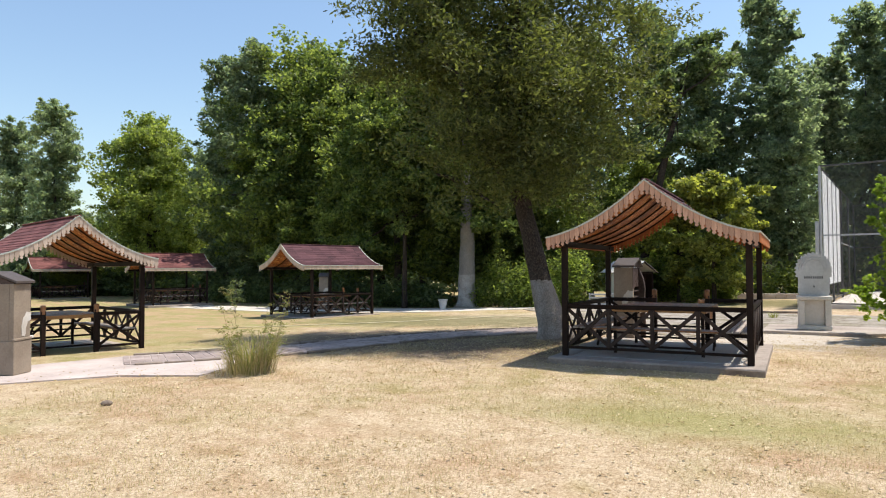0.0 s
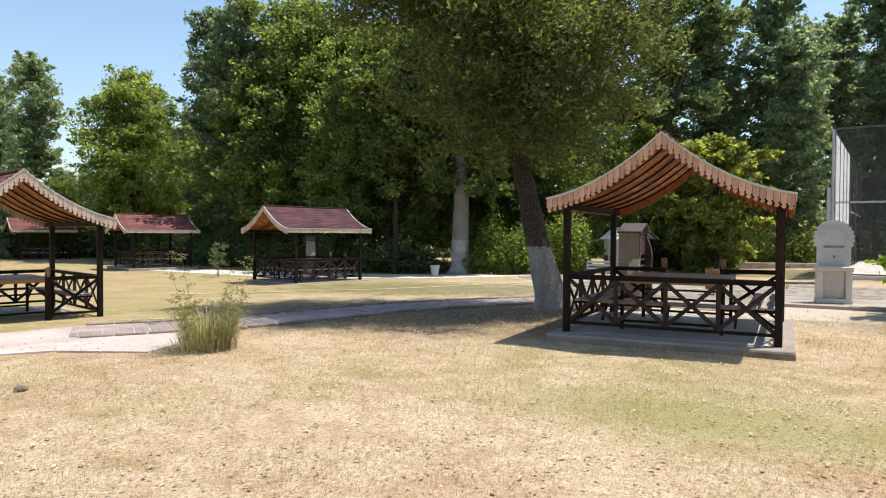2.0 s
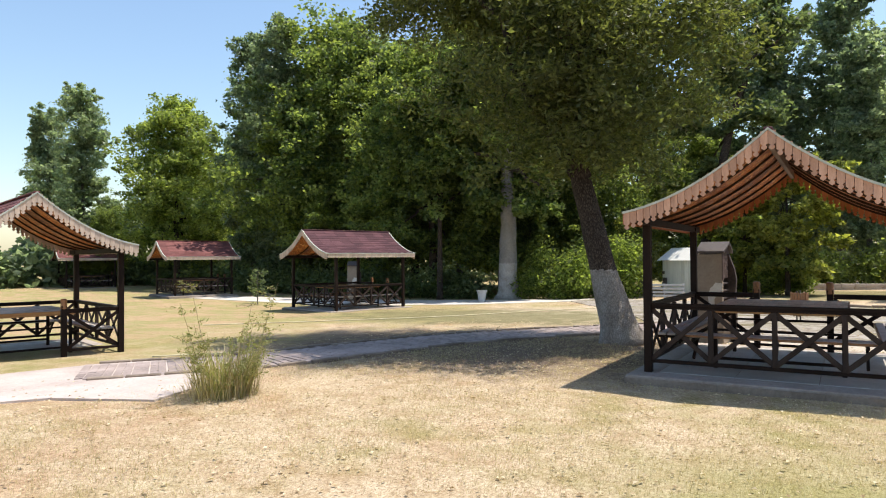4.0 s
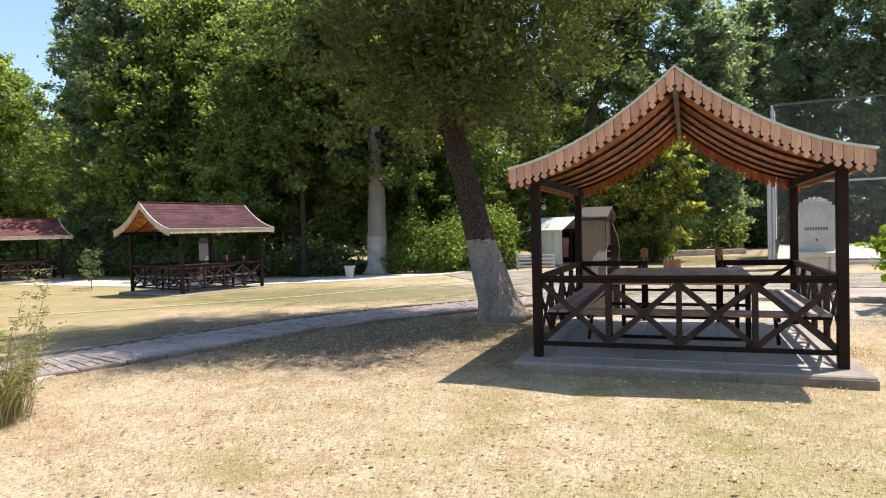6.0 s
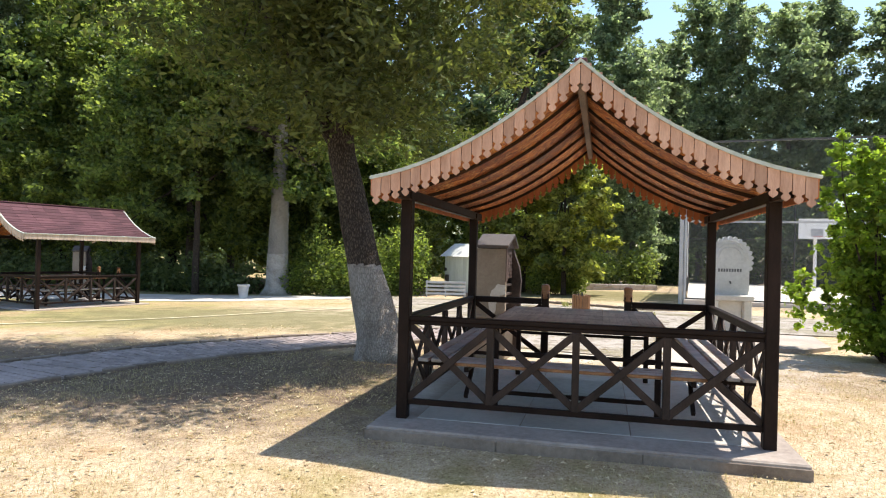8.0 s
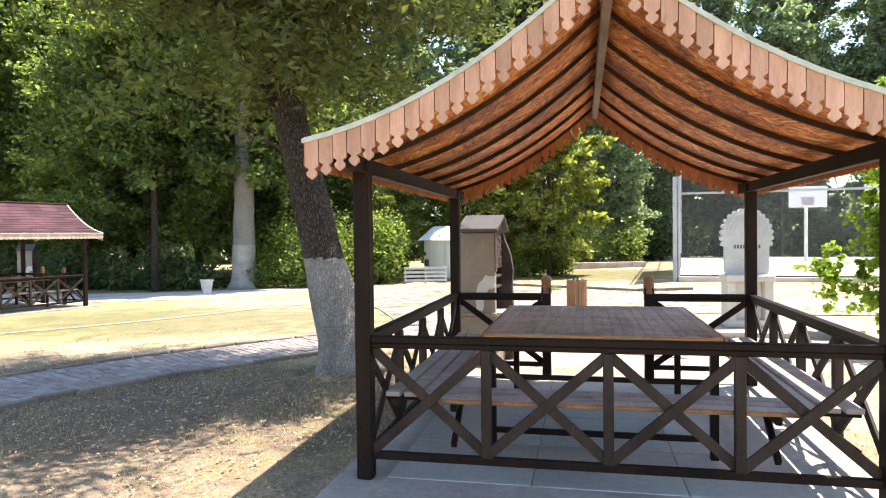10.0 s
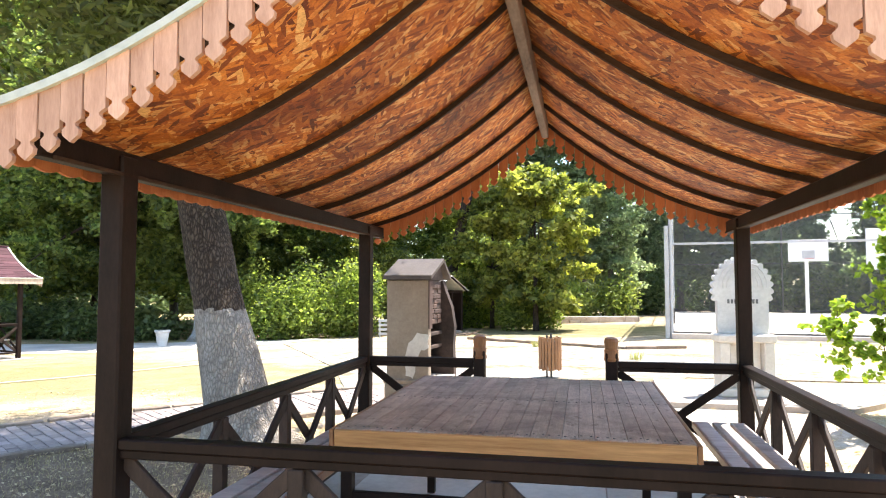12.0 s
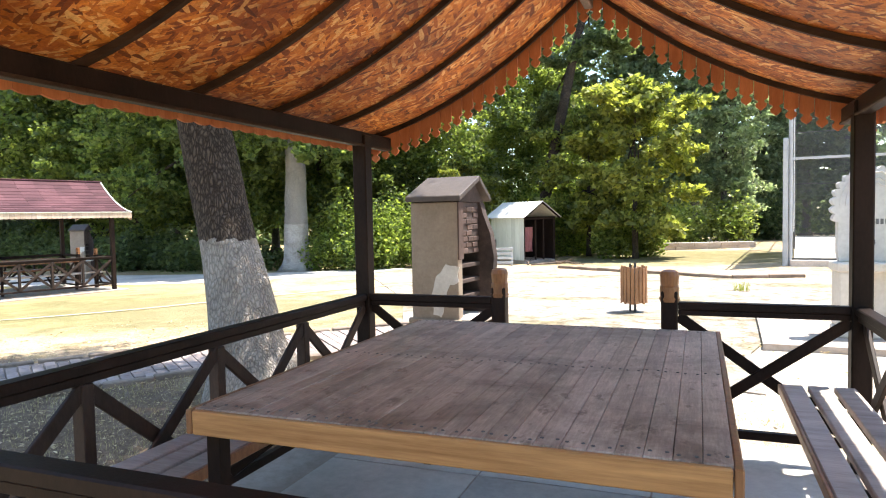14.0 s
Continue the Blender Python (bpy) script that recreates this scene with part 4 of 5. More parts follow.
        part("roof_slab", roof, CAPSTONE, o, "dark brown-grey sloping mortar slab")
    # Shade of the open triangle, modelled as a solid dark fill.
    gable = bmesh.new()
    ends = [[gable.verts.new(v) for v in ((x, -d, 1.732), (x, d, 1.732), (x, 0.10, 1.915))] for x in (-w + 0.01, w - 0.01)]
    for k in range(3):
        gable.faces.new((ends[0][k], ends[0][(k + 1) % 3], ends[1][(k + 1) % 3], ends[1][k]))
    gable.faces.new(ends[0][::-1])
    gable.faces.new(ends[1])
    part("gable", gable, SOOT, o)
    return o


first_oven = oven(pose(-1.415, 4.72, float(gz(-1.415, 4.72)) - 0.01, 0, 0, -6), "tall ochre plastered barbecue oven with sooty open hearth")
copy_thing(first_oven, pose(-9.6, -5.4, float(gz(-9.6, -5.4)) + 0.02, 0, 0, 118) @ Matrix.Diagonal((0.95, 0.95, 0.88, 1)))["label"] = "tall ochre plastered barbecue oven standing on worn paving"
copy_thing(first_oven, pose(-20.1, 16.6, float(gz(-20.1, 16.6)), 0, 0, 30))["label"] = "pale plastered barbecue oven in deep shade"


# ---- litter bin of upright slats ----
def slat_bin(m):
    b = thing("litter_bin", m, "slatted orange-brown wooden litter bin on a thin post", "litter bin")
    slat = mesh_of("slat", box(-0.027, 0.027, -0.009, 0.009, 0.14, 0.72, 0.003), CAP)
    n = 20
    for k in range(n):
        a = 360 * k / n
        place("slat", slat, b, pose(0.2 * math.sin(radians(a)), -0.2 * math.cos(radians(a)), 0.012 * ((k * 7) % 3), 0, 0, a))
    for z in (0.20, 0.42, 0.64):
        bm = tube([(0, 0, z), (0, 0, z + 0.025)], [0.188, 0.188], 24)
        part("hoop", bm, STEEL, b)
    part("post", tube([(0.02, 0, 0), (0.02, 0, 0.80)], [0.02, 0.02], 8), STEEL, b)
    part("post", tube([(-0.06, 0.02, 0), (-0.06, 0.02, 0.78)], [0.016, 0.016], 8), STEEL, b)


slat_bin(pose(-0.22, 10.0, float(gz(-0.22, 10.0)) + 0.004))


# ---- white pot by the trees ----
def pot(m):
    p = thing("plant_pot", m, "white tapered concrete pot by the hedge", "pot")
    part("body", tube([(0, 0, 0), (0, 0, 0.5), (0, 0, 0.52), (0, 0, 0.60), (0, 0, 0.60), (0, 0, 0.52)], [0.19, 0.26, 0.30, 0.30, 0.25, 0.24], 20), STONE, p)


pot(pose(-13.42, 17.6, float(gz(-13.42, 17.6))) @ Matrix.Diagonal((0.82, 0.82, 0.88, 1)))


# ---- stone fountain ----
def fountain(m):
    f = thing("stone_fountain", m, "pale marble fountain with a scalloped fan-shaped back", "fountain")
    base = box(-0.39, 0.39, -0.18, 0.24, 0.0, 0.12, 0.015)
    part("plinth", base, STONE_WARM, f)
    for s in (-1, 1):
        part("pillar", box(s * 0.375 - 0.14 * (s > 0), s * 0.375 + 0.14 * (s < 0), -0.17, 0.22, 0.122, 0.80, 0.012), STONE_WARM, f)
    part("back_panel", box(-0.232, 0.232, 0.0, 0.22, 0.122, 0.80, 0.008), STONE_WARM, f)
    part("basin", box(-0.405, 0.405, -0.20, 0.26, 0.802, 0.92, 0.02), STONE_WARM, f)
    bm = bmesh.new()
    pts = [(-0.34, 0.0), (-0.36, 0.10)]
    bumps = 17
    for i in range(bumps * 5 + 1):
        a = radians(205 - 230 * i / (bumps * 5))
        ripple = abs(math.sin(math.pi * i / 5))
        r = 0.9 + 0.10 * ripple
        pts.append((0.44 * r * math.cos(a), 0.68 + 0.50 * r * math.sin(a)))
    pts += [(0.36, 0.10), (0.34, 0.0)]
    fc = bm.faces.new([bm.verts.new((x, 0.0, z + 0.922)) for x, z in pts])
    ext = bmesh.ops.extrude_face_region(bm, geom=[fc])
    for v in ext["geom"]:
        if isinstance(v, bmesh.types.BMVert):
            v.co.y += 0.13
    slabob = part("fan", bm, STONE, f, "grey-white scalloped stone fan")
    for k, r in enumerate((0.86, 0.70, 0.55)):
        n = 26
        pts3 = [(0.40 * r * math.cos(radians(185 - 190 * i / n)), -0.006, 0.922 + 0.72 + 0.44 * r * math.sin(radians(185 - 190 * i / n)) + 0.012 * math.sin(i * 2.2)) for i in range(n + 1)]
        part("groove", tube(pts3, [0.010] * len(pts3), 6), STONE, slabob)
    for i in range(9):
        part("letter_bar", box(-0.22 + i * 0.05, -0.22 + i * 0.05 + 0.032, -0.006, 0.0, 1.38, 1.445, 0.0), INK, slabob)
    part("tap", tube([(0, -0.005, 1.18), (0, -0.05, 1.18), (0, -0.07, 1.15)], [0.018, 0.016, 0.014], 8), STEEL, f)


fountain(pose(2.68, 8.1, 0.019, 0, 0, 4) @ Matrix.Diagonal((1, 1, 0.97, 1)))


# ---- shed ----
def shed(m):
    s = thing("shed", m, "small pale green shed with a light sheet-metal roof", "shed")
    hx, hy, wall, ridge = 1.0, 0.74, 1.70, 2.28
    part("floor", box(-hx, hx, -hy, hy, -0.1, 0.10, 0.01), CONCRETE, s)
    board = mesh_of("board", box(-0.122, 0.122, -0.02, 0.02, 0.10, wall, 0.004), SHEDWALL)
    for i in range(8):
        place("board", board, s, pose(-hx + 0.125 + 0.25 * i, -hy, 0.004 * (i % 3)))
    for i in range(6):
        place("board", board, s, pose(-hx, -hy + 0.13 + 0.248 * i, 0, 0, 0, 90))
    part("back_wall", box(-hx, hx, hy - 0.02, hy + 0.02, 0.10, wall), DARK, s)
    for y in (-hy + 0.03, -0.18, 0.2, hy - 0.03):
        part("post", box(hx - 0.06, hx, y - 0.03, y + 0.03, 0.10, wall, 0.005), DARK, s)
    part("beam", box(hx - 0.05, hx - 0.005, -hy, hy, wall - 0.10, wall - 0.03, 0.004), DARK, s)
    cloth = bmesh.new()
    rows = [[cloth.verts.new((hx - 0.09 + 0.02 * math.sin(c * 1.9 + r), -hy + 0.10 + 0.075 * c, 0.42 + 0.15 * r)) for c in range(6)] for r in range(7)]
    for r in range(6):
        for c in range(5):
            cloth.faces.new((rows[r][c], rows[r][c + 1], rows[r + 1][c + 1], rows[r + 1][c]))
    bmesh.ops.solidify(cloth, geom=cloth.faces[:], thickness=0.008)
    part("cloth", cloth, RED, s, "faded red cloth hanging")
    part("meter_box", box(-hx + 0.12, -hx + 0.34, -hy - 0.11, -hy - 0.022, 0.55, 0.85, 0.01), STEEL, s)
    part("switch_box", box(-hx + 0.04, -hx + 0.16, -hy - 0.09, -hy - 0.022, 1.02, 1.16, 0.01), STEEL, s)
    eave = hy + 0.17
    for sgn in (-1, 1):
        roof = bmesh.new()
        n = 52
        rows = []
        for i in range(n + 1):
            y, dz = -1.22 + 2.44 * i / n, 0.012 * math.sin(math.pi * i / 2)
            rows.append([roof.verts.new(v) for v in ((sgn * eave, y, wall - 0.02 + dz), (sgn * 0.004, y, ridge + dz), (sgn * 0.004, y, ridge + dz - 0.012), (sgn * eave, y, wall - 0.032 + dz))])
        for a, b in zip(rows, rows[1:]):
            for k in range(4):
                roof.faces.new((a[k], a[(k + 1) % 4], b[(k + 1) % 4], b[k]))
        roof.faces.new(rows[0])
        roof.faces.new(rows[-1])
        part("roof_sheet", roof, TIN, s, "pale corrugated metal roof sheet", pose(0, 0, 0, 0, 0, 90))
    for x in (-1.15, 1.15):
        for sgn in (-1, 1):
            part("rafter", bar((x, sgn * (eave - 0.04), wall - 0.05), (x, 0, ridge - 0.05), 0.05, 0.05), DARK, s)


shed(pose(-5.57, 23.88, float(gz(-5.57, 23.88)) + 0.03, 0, 0, -37))


# ---- sports court ----
COURT = Matrix.Translation((3.22, 20.4, 0)) @ pose(0, 0, 0, 0, 0, -6.9)


def court():
    c = COURT
    sl = new("court_floor", mesh_of("court_floor", box(0.1, 30, 0.1, 22, -0.15, 0.02, 0.0), PALE_PAVING))
    sl.matrix_basis = c
    tagged(sl, "sunlit pale concrete floor of a sports court", "court", kind="structure")
    f = thing("court_fence", c, "tall chain-link sports court fence on dark steel posts", "fence")
    H = 5.95
    for x in (0, 6.5, 13, 19.5, 26):
        part("post", tube([(x, 0, -0.1), (x, 0, H)], [0.055, 0.055], 10), STEEL if x else GREYSTEEL, f)
        part("post", tube([(x, 22, -0.1), (x, 22, H)], [0.055, 0.055], 10), STEEL, f)
    part("corner_post", box(-0.20, -0.06, -0.10, 0.06, -0.1, 3.6, 0.02), GREYSTEEL, f, "pale grey square gate post")
    for y in (5.5, 11, 16.5):
        part("post", tube([(0, y, -0.1), (0, y, H)], [0.055, 0.055], 10), STEEL, f)
    for z in (0.12, 3.0, H):
        part("rail", bar((0, 0, z), (26, 0, z), 0.07, 0.07, 0.0), GREYSTEEL if z == 3.0 else STEEL, f)
        part("rail", bar((0, 0, z), (0, 22, z), 0.05, 0.05, 0.0), GREYSTEEL if z == 3.0 else STEEL, f)
        part("rail", bar((0, 22, z), (26, 22, z), 0.05, 0.05, 0.0), STEEL, f)
    for a, b in (((0, 0), (26, 0)), ((0, 22), (26, 22)), ((0, 0), (0, 22))):
        L = math.hypot(b[0] - a[0], b[1] - a[1])
        bm = bmesh.new()
        bm.faces.new([bm.verts.new(v) for v in ((0, 0, 0.1), (L, 0, 0.1), (L, 0, H), (0, 0, H))])
        part("wire_mesh", bm, WIRE, f, "", pose(a[0], a[1], 0, 0, 0, 90 if b[0] == a[0] else 0))
    w = thing("hoarding", c @ pose(0.07, 0, 0), "tall white sheets fixed along the court's side fence", "hoarding")
    for i in range(4):
        part("sheet", box(0.0, 0.03, 2.2 * i + 0.12, 2.2 * i + 2.02, 0.9, 5.75, 0.004), WHITE, w)
        part("batten", box(0.004, 0.05, 2.2 * i + 2.05, 2.2 * i + 2.17, 0.3, 5.8, 0.004), STEEL, w)
    k = thing("kerb_court", c, "low pale concrete kerb under the court fence", "kerb", kind="structure")
    for i in range(13):
        part("kerb_stone", box(2 * i, 2 * i + 1.99, -0.2, 0.08, -0.1, 0.10, 0.01), KERB, k)
    h = thing("basketball_hoop", c @ pose(6.6, 14.5, 0.02), "white basketball backboard on a white steel post", "basketball hoop")
    part("post", tube([(0, 0.5, 0), (0, 0.5, 2.9), (0, 0.1, 3.2)], [0.09, 0.09, 0.07], 12), WHITE, h)
    part("backboard", box(-0.9, 0.9, -0.02, 0.02, 2.85, 3.95, 0.006), WHITE, h)
    part("target_frame", box(-0.30, 0.30, -0.03, -0.021, 3.0, 3.4, 0.0), GREYSTEEL, h)
    ring = [(0.225 * math.cos(a), -0.27 + 0.225 * math.sin(a), 2.98) for a in np.linspace(0, 2 * math.pi, 19)]
    part("ring", tube(ring, [0.012] * 19, 6), RED, h)
    s = thing("banner_board", c @ pose(14.5, 21.7, 0), "long white board fixed to the far court fence", "board")
    part("panel", box(-3.6, -0.05, -0.03, 0.03, 2.6, 5.0, 0.01), WHITE, s)
    part("panel", box(0.05, 3.4, -0.03, 0.03, 2.6, 5.0, 0.01), WHITE, s)
    for x in (-3.4, 0, 3.3):
        part("post", box(x - 0.04, x + 0.04, 0.031, 0.09, 0, 5.0), STEEL, s)


court()

# ---- low wall behind the back lawn ----
def low_wall(name, a, b, label, h=0.55):
    a, b = Vector((*a, 0)), Vector((*b, 0))
    w = thing(name, pose(a.x, a.y, float(gz(a.x, a.y)), 0, 0, math.degrees(math.atan2((b - a).y, (b - a).x))), label, "wall", kind="structure")
    rng = random.Random(int(abs(a.x) * 10))
    L = (b - a).length
    for r in range(3):
        x = -0.2 * (r % 2)
        while x < L:
            l = rng.uniform(0.5, 0.95)
            part("stone", box(max(x, 0), min(x + l, L) - 0.02, -0.15 - rng.uniform(0, 0.02), 0.15, -0.1 + r * h / 3 + 0.006, -0.1 + (r + 1) * h / 3, 0.012), KERB, w)
            x += l


low_wall("wall_back", (-7.5, 29.3), (3.2, 33.2), "low grey stone wall at the wood's edge")


# ---- trees ----
def trunk_mesh(points, radii, seed, sides=26, flare=0.5):
    """A trunk with furrowed, lumpy sides and root flare."""
    pts, rad = [], []
    for i in range(len(points) - 1):
        a, b = Vector(points[i]), Vector(points[i + 1])
        n = max(1, min(8, int((b - a).length / 0.14))) if a.z < 4 else 2
        for k in range(n):
            pts.append(a.lerp(b, k / n))
            rad.append(radii[i] + (radii[i + 1] - radii[i]) * k / n)
    pts.append(Vector(points[-1]))
    rad.append(radii[-1])
    bm = tube(pts, rad, sides)
    bm.verts.ensure_lookup_table()
    for j, (p, r) in enumerate(zip(pts, rad)):
        for k in range(sides):
            v = bm.verts[j * sides + k]
            d = v.co - p
            a = 2 * math.pi * k / sides
            around = Vector((math.cos(a) * 2.2, math.sin(a) * 2.2, p.z * 0.9 + seed))
            lump = 0.10 * noise.noise(around) + 0.055 * noise.noise(Vector((math.cos(a) * 7, math.sin(a) * 7, p.z * 1.7 + seed)))
            root = flare * max(0.0, 0.45 - p.z) * max(0.0, math.sin(a * 4 + seed) + 0.3)
            v.co = p + d * (1 + lump + root)
    return bm


def limb_points(rng, base, tip, n=5, wob=0.15):
    base, tip = Vector(base), Vector(tip)
    L = (tip - base).length
    out = []
    for i in range(n + 1):
        t = i / n
        p = base.lerp(tip, t)
        w = wob * L * math.sin(math.pi * t) * 0.5
        out.append(p + Vector((rng.uniform(-w, w), rng.uniform(-w, w), 0.12 * L * math.sin(math.pi * t) * 0.5)))
    return out


def crown_points(seed, blobs, per, rise=0.0):
    """Leaf places along many loose sprays. Each blob is centre, radii, share."""
    rng = np.random.default_rng(seed)
    out = []
    for (cx, cy, cz), (rx, ry, rz), share in blobs:
        k = max(6, int(34 * share * min(1.0, per / 9000) * min(1.0, 26 / len(blobs))))
        d = rng.normal(size=(k, 3))
        d /= np.linalg.norm(d, axis=1)[:, None]
        radii = np.array([rx, ry, rz])
        start = d * rng.uniform(0.15, 0.85, size=(k, 1)) * radii
        n = max(4, int(per * share / k / len(blobs) * 10))
        for s, w in zip(start, d):
            w = w + rng.normal(size=3) * 0.5
            w[2] = w[2] * 0.5 + rng.uniform(-0.35, 0.30) + rise
            w /= np.linalg.norm(w)
            reach = rng.uniform(0.4, 1.15) * radii.mean()
            t = rng.random((n, 1)) ** 0.8
            width = (0.34 - 0.22 * t) * radii.mean() * rng.uniform(0.5, 1.1)
            q = rng.normal(size=(n, 3)) * width * np.array([1, 1, 0.6])
            out.append(np.array([cx, cy, cz]) + s + t * reach * w + q)
    return np.concatenate(out)


def tree(name, m, label, seed, trunk, blobs, leaves, leaf, size, leafmat, barkmat, limbs=10, category="tree", droop=0.0, group="", corners=3, rise=0.0):
    rng = random.Random(seed)
    t = thing(name, m, label, category, group)
    pts, rad = trunk
    bm = trunk_mesh(pts, rad, seed) if rad[0] > 0.3 else tube(pts, rad, 14)
    part("trunk", bm, barkmat, t, smooth=True)
    top = len(pts) - 1
    lb = bmesh.new()
    cells = [b for b in blobs]
    for i in range(limbs):
        (cx, cy, cz), (rx, ry, rz), _ = cells[i % len(cells)]
        a = rng.uniform(0, 2 * math.pi)
        tip = (cx + rx * 0.75 * math.cos(a), cy + ry * 0.75 * math.sin(a), cz + rz * rng.uniform(-0.3, 0.7))
        k = rng.randint(max(1, (2 * top) // 3), top)
        pts2 = limb_points(rng, pts[k], tip)
        r0 = rad[k] * 0.62
        tube(pts2, [r0 * (1 - 0.85 * j / (len(pts2) - 1)) for j in range(len(pts2))], 7, lb)
    part("branchwork", lb, barkmat if barkmat not in (BARK_WASHED, BARK_WASHED_HIGH) else BARK, t, smooth=True)["kind"] = "stuff"
    nrng = np.random.default_rng(seed + 7)
    c = crown_points(seed, blobs, leaves, rise)
    place("crown", leaf_quads(nrng, c, size, leafmat, "crown", leaf, droop, corners), t)
    return t


def broad_blobs(rng, h, r, low):
    """Ragged rounded crown of many small overlapping masses from height low to h."""
    out = []
    n = 34
    for i in range(n):
        f = (i + rng.uniform(0.1, 0.9)) / n
        z = low + (h - low) * (0.06 + 0.88 * f)
        wide = r * math.sin(math.pi * min(0.97, 0.20 + 0.77 * f)) ** 0.7 * rng.uniform(0.75, 1.15)
        a = i * 2.4 + rng.uniform(-0.6, 0.6)
        k = rng.uniform(0.25, 0.78)
        q = rng.uniform(0.24, 0.42) * r
        out.append(((wide * k * math.cos(a), wide * k * math.sin(a), z), (q, q, q * 0.8), rng.uniform(0.5, 1.4)))
    return out


def poplar_blobs(rng, h, r, low):
    """Tall ragged crown of upswept masses."""
    out = []
    n = 36
    for i in range(n):
        f = (i + rng.uniform(0.1, 0.9)) / n
        z = low + (h - low) * f * 0.96
        wide = r * (math.sin(math.pi * (0.22 + 0.70 * f)) ** 0.6) * rng.uniform(0.7, 1.2)
        a = i * 2.4 + rng.uniform(-0.8, 0.8)
        k = rng.uniform(0.15, 0.62)
        q = rng.uniform(0.26, 0.46) * r
        out.append(((wide * k * math.cos(a), wide * k * math.sin(a), z), (q, q, q * 1.5), rng.uniform(0.5, 1.4)))
    return out


def straight_trunk(h, r, lean=0.0, seed=0):
    rng = random.Random(seed)
    zs = [0, 0.25, 1.0, h * 0.25, h * 0.5, h * 0.75, h * 0.95]
    rs = [1.35, 1.08, 1.0, 0.86, 0.62, 0.36, 0.08]
    return [(lean * z + rng.uniform(-0.04, 0.04) * z * 0.3, rng.uniform(-0.04, 0.04) * z * 0.3, z) for z in zs], [r * k for k in rs]


# the leaning tree beside the gazebo
tree1_blobs = [((-1.6, -0.6, 4.2), (2.2, 2.2, 1.3), 1.2), ((0.6, 0.6, 4.7), (2.3, 2.2, 1.3), 1.2), ((-3.4, 0.8, 5.2), (1.9, 2.2, 1.4), 1.0), ((-0.6, -1.8, 5.6), (2.4, 2.0, 1.5), 1.2),
               ((1.9, -0.4, 6.2), (2.0, 2.2, 1.6), 1.1), ((-2.6, 1.8, 6.8), (2.4, 2.2, 1.6), 1.1), ((-1.0, 0.2, 7.6), (3.0, 2.8, 1.8), 1.5), ((1.2, 1.6, 8.2), (2.4, 2.2, 1.8), 1.1),
               ((-3.4, -0.8, 8.0), (2.0, 2.2, 1.7), 1.0), ((-1.0, -0.6, 9.6), (2.8, 2.6, 1.8), 1.3), ((0.4, 0.6, 11.2), (2.2, 2.2, 1.7), 1.0), ((-1.8, 0.4, 11.6), (1.9, 1.9, 1.6), 0.8)]
tree1_blobs[4] = ((1.3, -0.4, 6.2), (1.8, 2.2, 1.6), 0.9)
tree1_blobs[2] = ((-3.0, 0.8, 6.4), (1.4, 1.6, 1.0), 0.5)
tree1_blobs[5] = ((-2.2, 1.6, 7.2), (1.9, 2.0, 1.3), 0.7)
tree1_blobs += [((-5.0, -0.6, 7.4), (1.9, 1.9, 1.4), 0.8), ((-5.4, 0.6, 9.2), (2.1, 2.1, 1.5), 0.9), ((-4.6, 0.2, 11.0), (2.1, 2.1, 1.5), 0.8)]
tree1_blobs = [((-1.0 + (x + 1.0) * 0.72, y * 0.75, z + 0.15), (a * 0.78, b * 0.8, c), k) for (x, y, z), (a, b, c), k in tree1_blobs]
tree("leaning_tree", pose(-3.03, 3.95, float(gz(-3.03, 3.95)) - 0.03), "leaning dark tree with a lime-washed trunk and dense crown", 11,
     ([(0.04, 0, -0.05), (0.01, 0, 0.10), (-0.10, 0.03, 0.45), (-0.24, 0.08, 0.95), (-0.39, 0.13, 1.44), (-0.62, 0.2, 2.3), (-0.86, 0.24, 3.2), (-1.02, 0.25, 4.4), (-1.05, 0.2, 6.0), (-1.0, 0.1, 8.0), (-0.9, 0, 10.0)],
      [0.48, 0.41, 0.345, 0.300, 0.265, 0.240, 0.215, 0.185, 0.14, 0.10, 0.04]), tree1_blobs, 10800, 0.42, 0.13, LEAF_ELM, BARK_WASHED, 16, droop=0.35, corners=4)

# the white-trunked tree by the hedge
rb = random.Random(8)
tree("white_trunk_tree", pose(-13.4, 20.3, float(gz(-13.4, 20.3))), "tall tree with a thick lime-washed pale trunk", 23, straight_trunk(13, 0.46, 0.0, 4),
     [b for b in broad_blobs(rb, 15, 3.9, 3.8)], 6000, 0.8, 0.19, LEAF, BARK_WASHED_HIGH, 10)

tree("slanting_tree", pose(-5.9, 27.6, float(gz(-5.9, 27.6))), "tall dark slanting tree behind the shed", 29,
     ([(0, 0, -0.1), (0.2, 0, 1.5), (0.7, 0, 4.0), (1.25, 0, 6.5), (1.8, 0, 9.0), (2.5, 0, 11.5), (2.9, 0.2, 13.5)], [0.30, 0.26, 0.24, 0.22, 0.18, 0.12, 0.05]),
     [((1.0, 1.0, 6.6), (1.4, 1.4, 0.9), 0.4), ((0.0, 0.0, 8.6), (1.3, 1.3, 0.9), 0.4), ((3.4, 0.4, 9.4), (1.5, 1.5, 1.1), 0.5), ((1.6, -0.4, 12.4), (1.8, 1.6, 1.3), 0.7), ((3.6, 0.5, 13.0), (1.7, 1.6, 1.4), 0.6), ((2.4, 0.8, 14.8), (1.6, 1.6, 1.4), 0.6)], 3600, 0.7, 0.22, LEAF_DARK, BARK, 9)

# models of the wood's trees, each planted several times
r1, r2, r3, r4 = random.Random(31), random.Random(32), random.Random(33), random.Random(34)
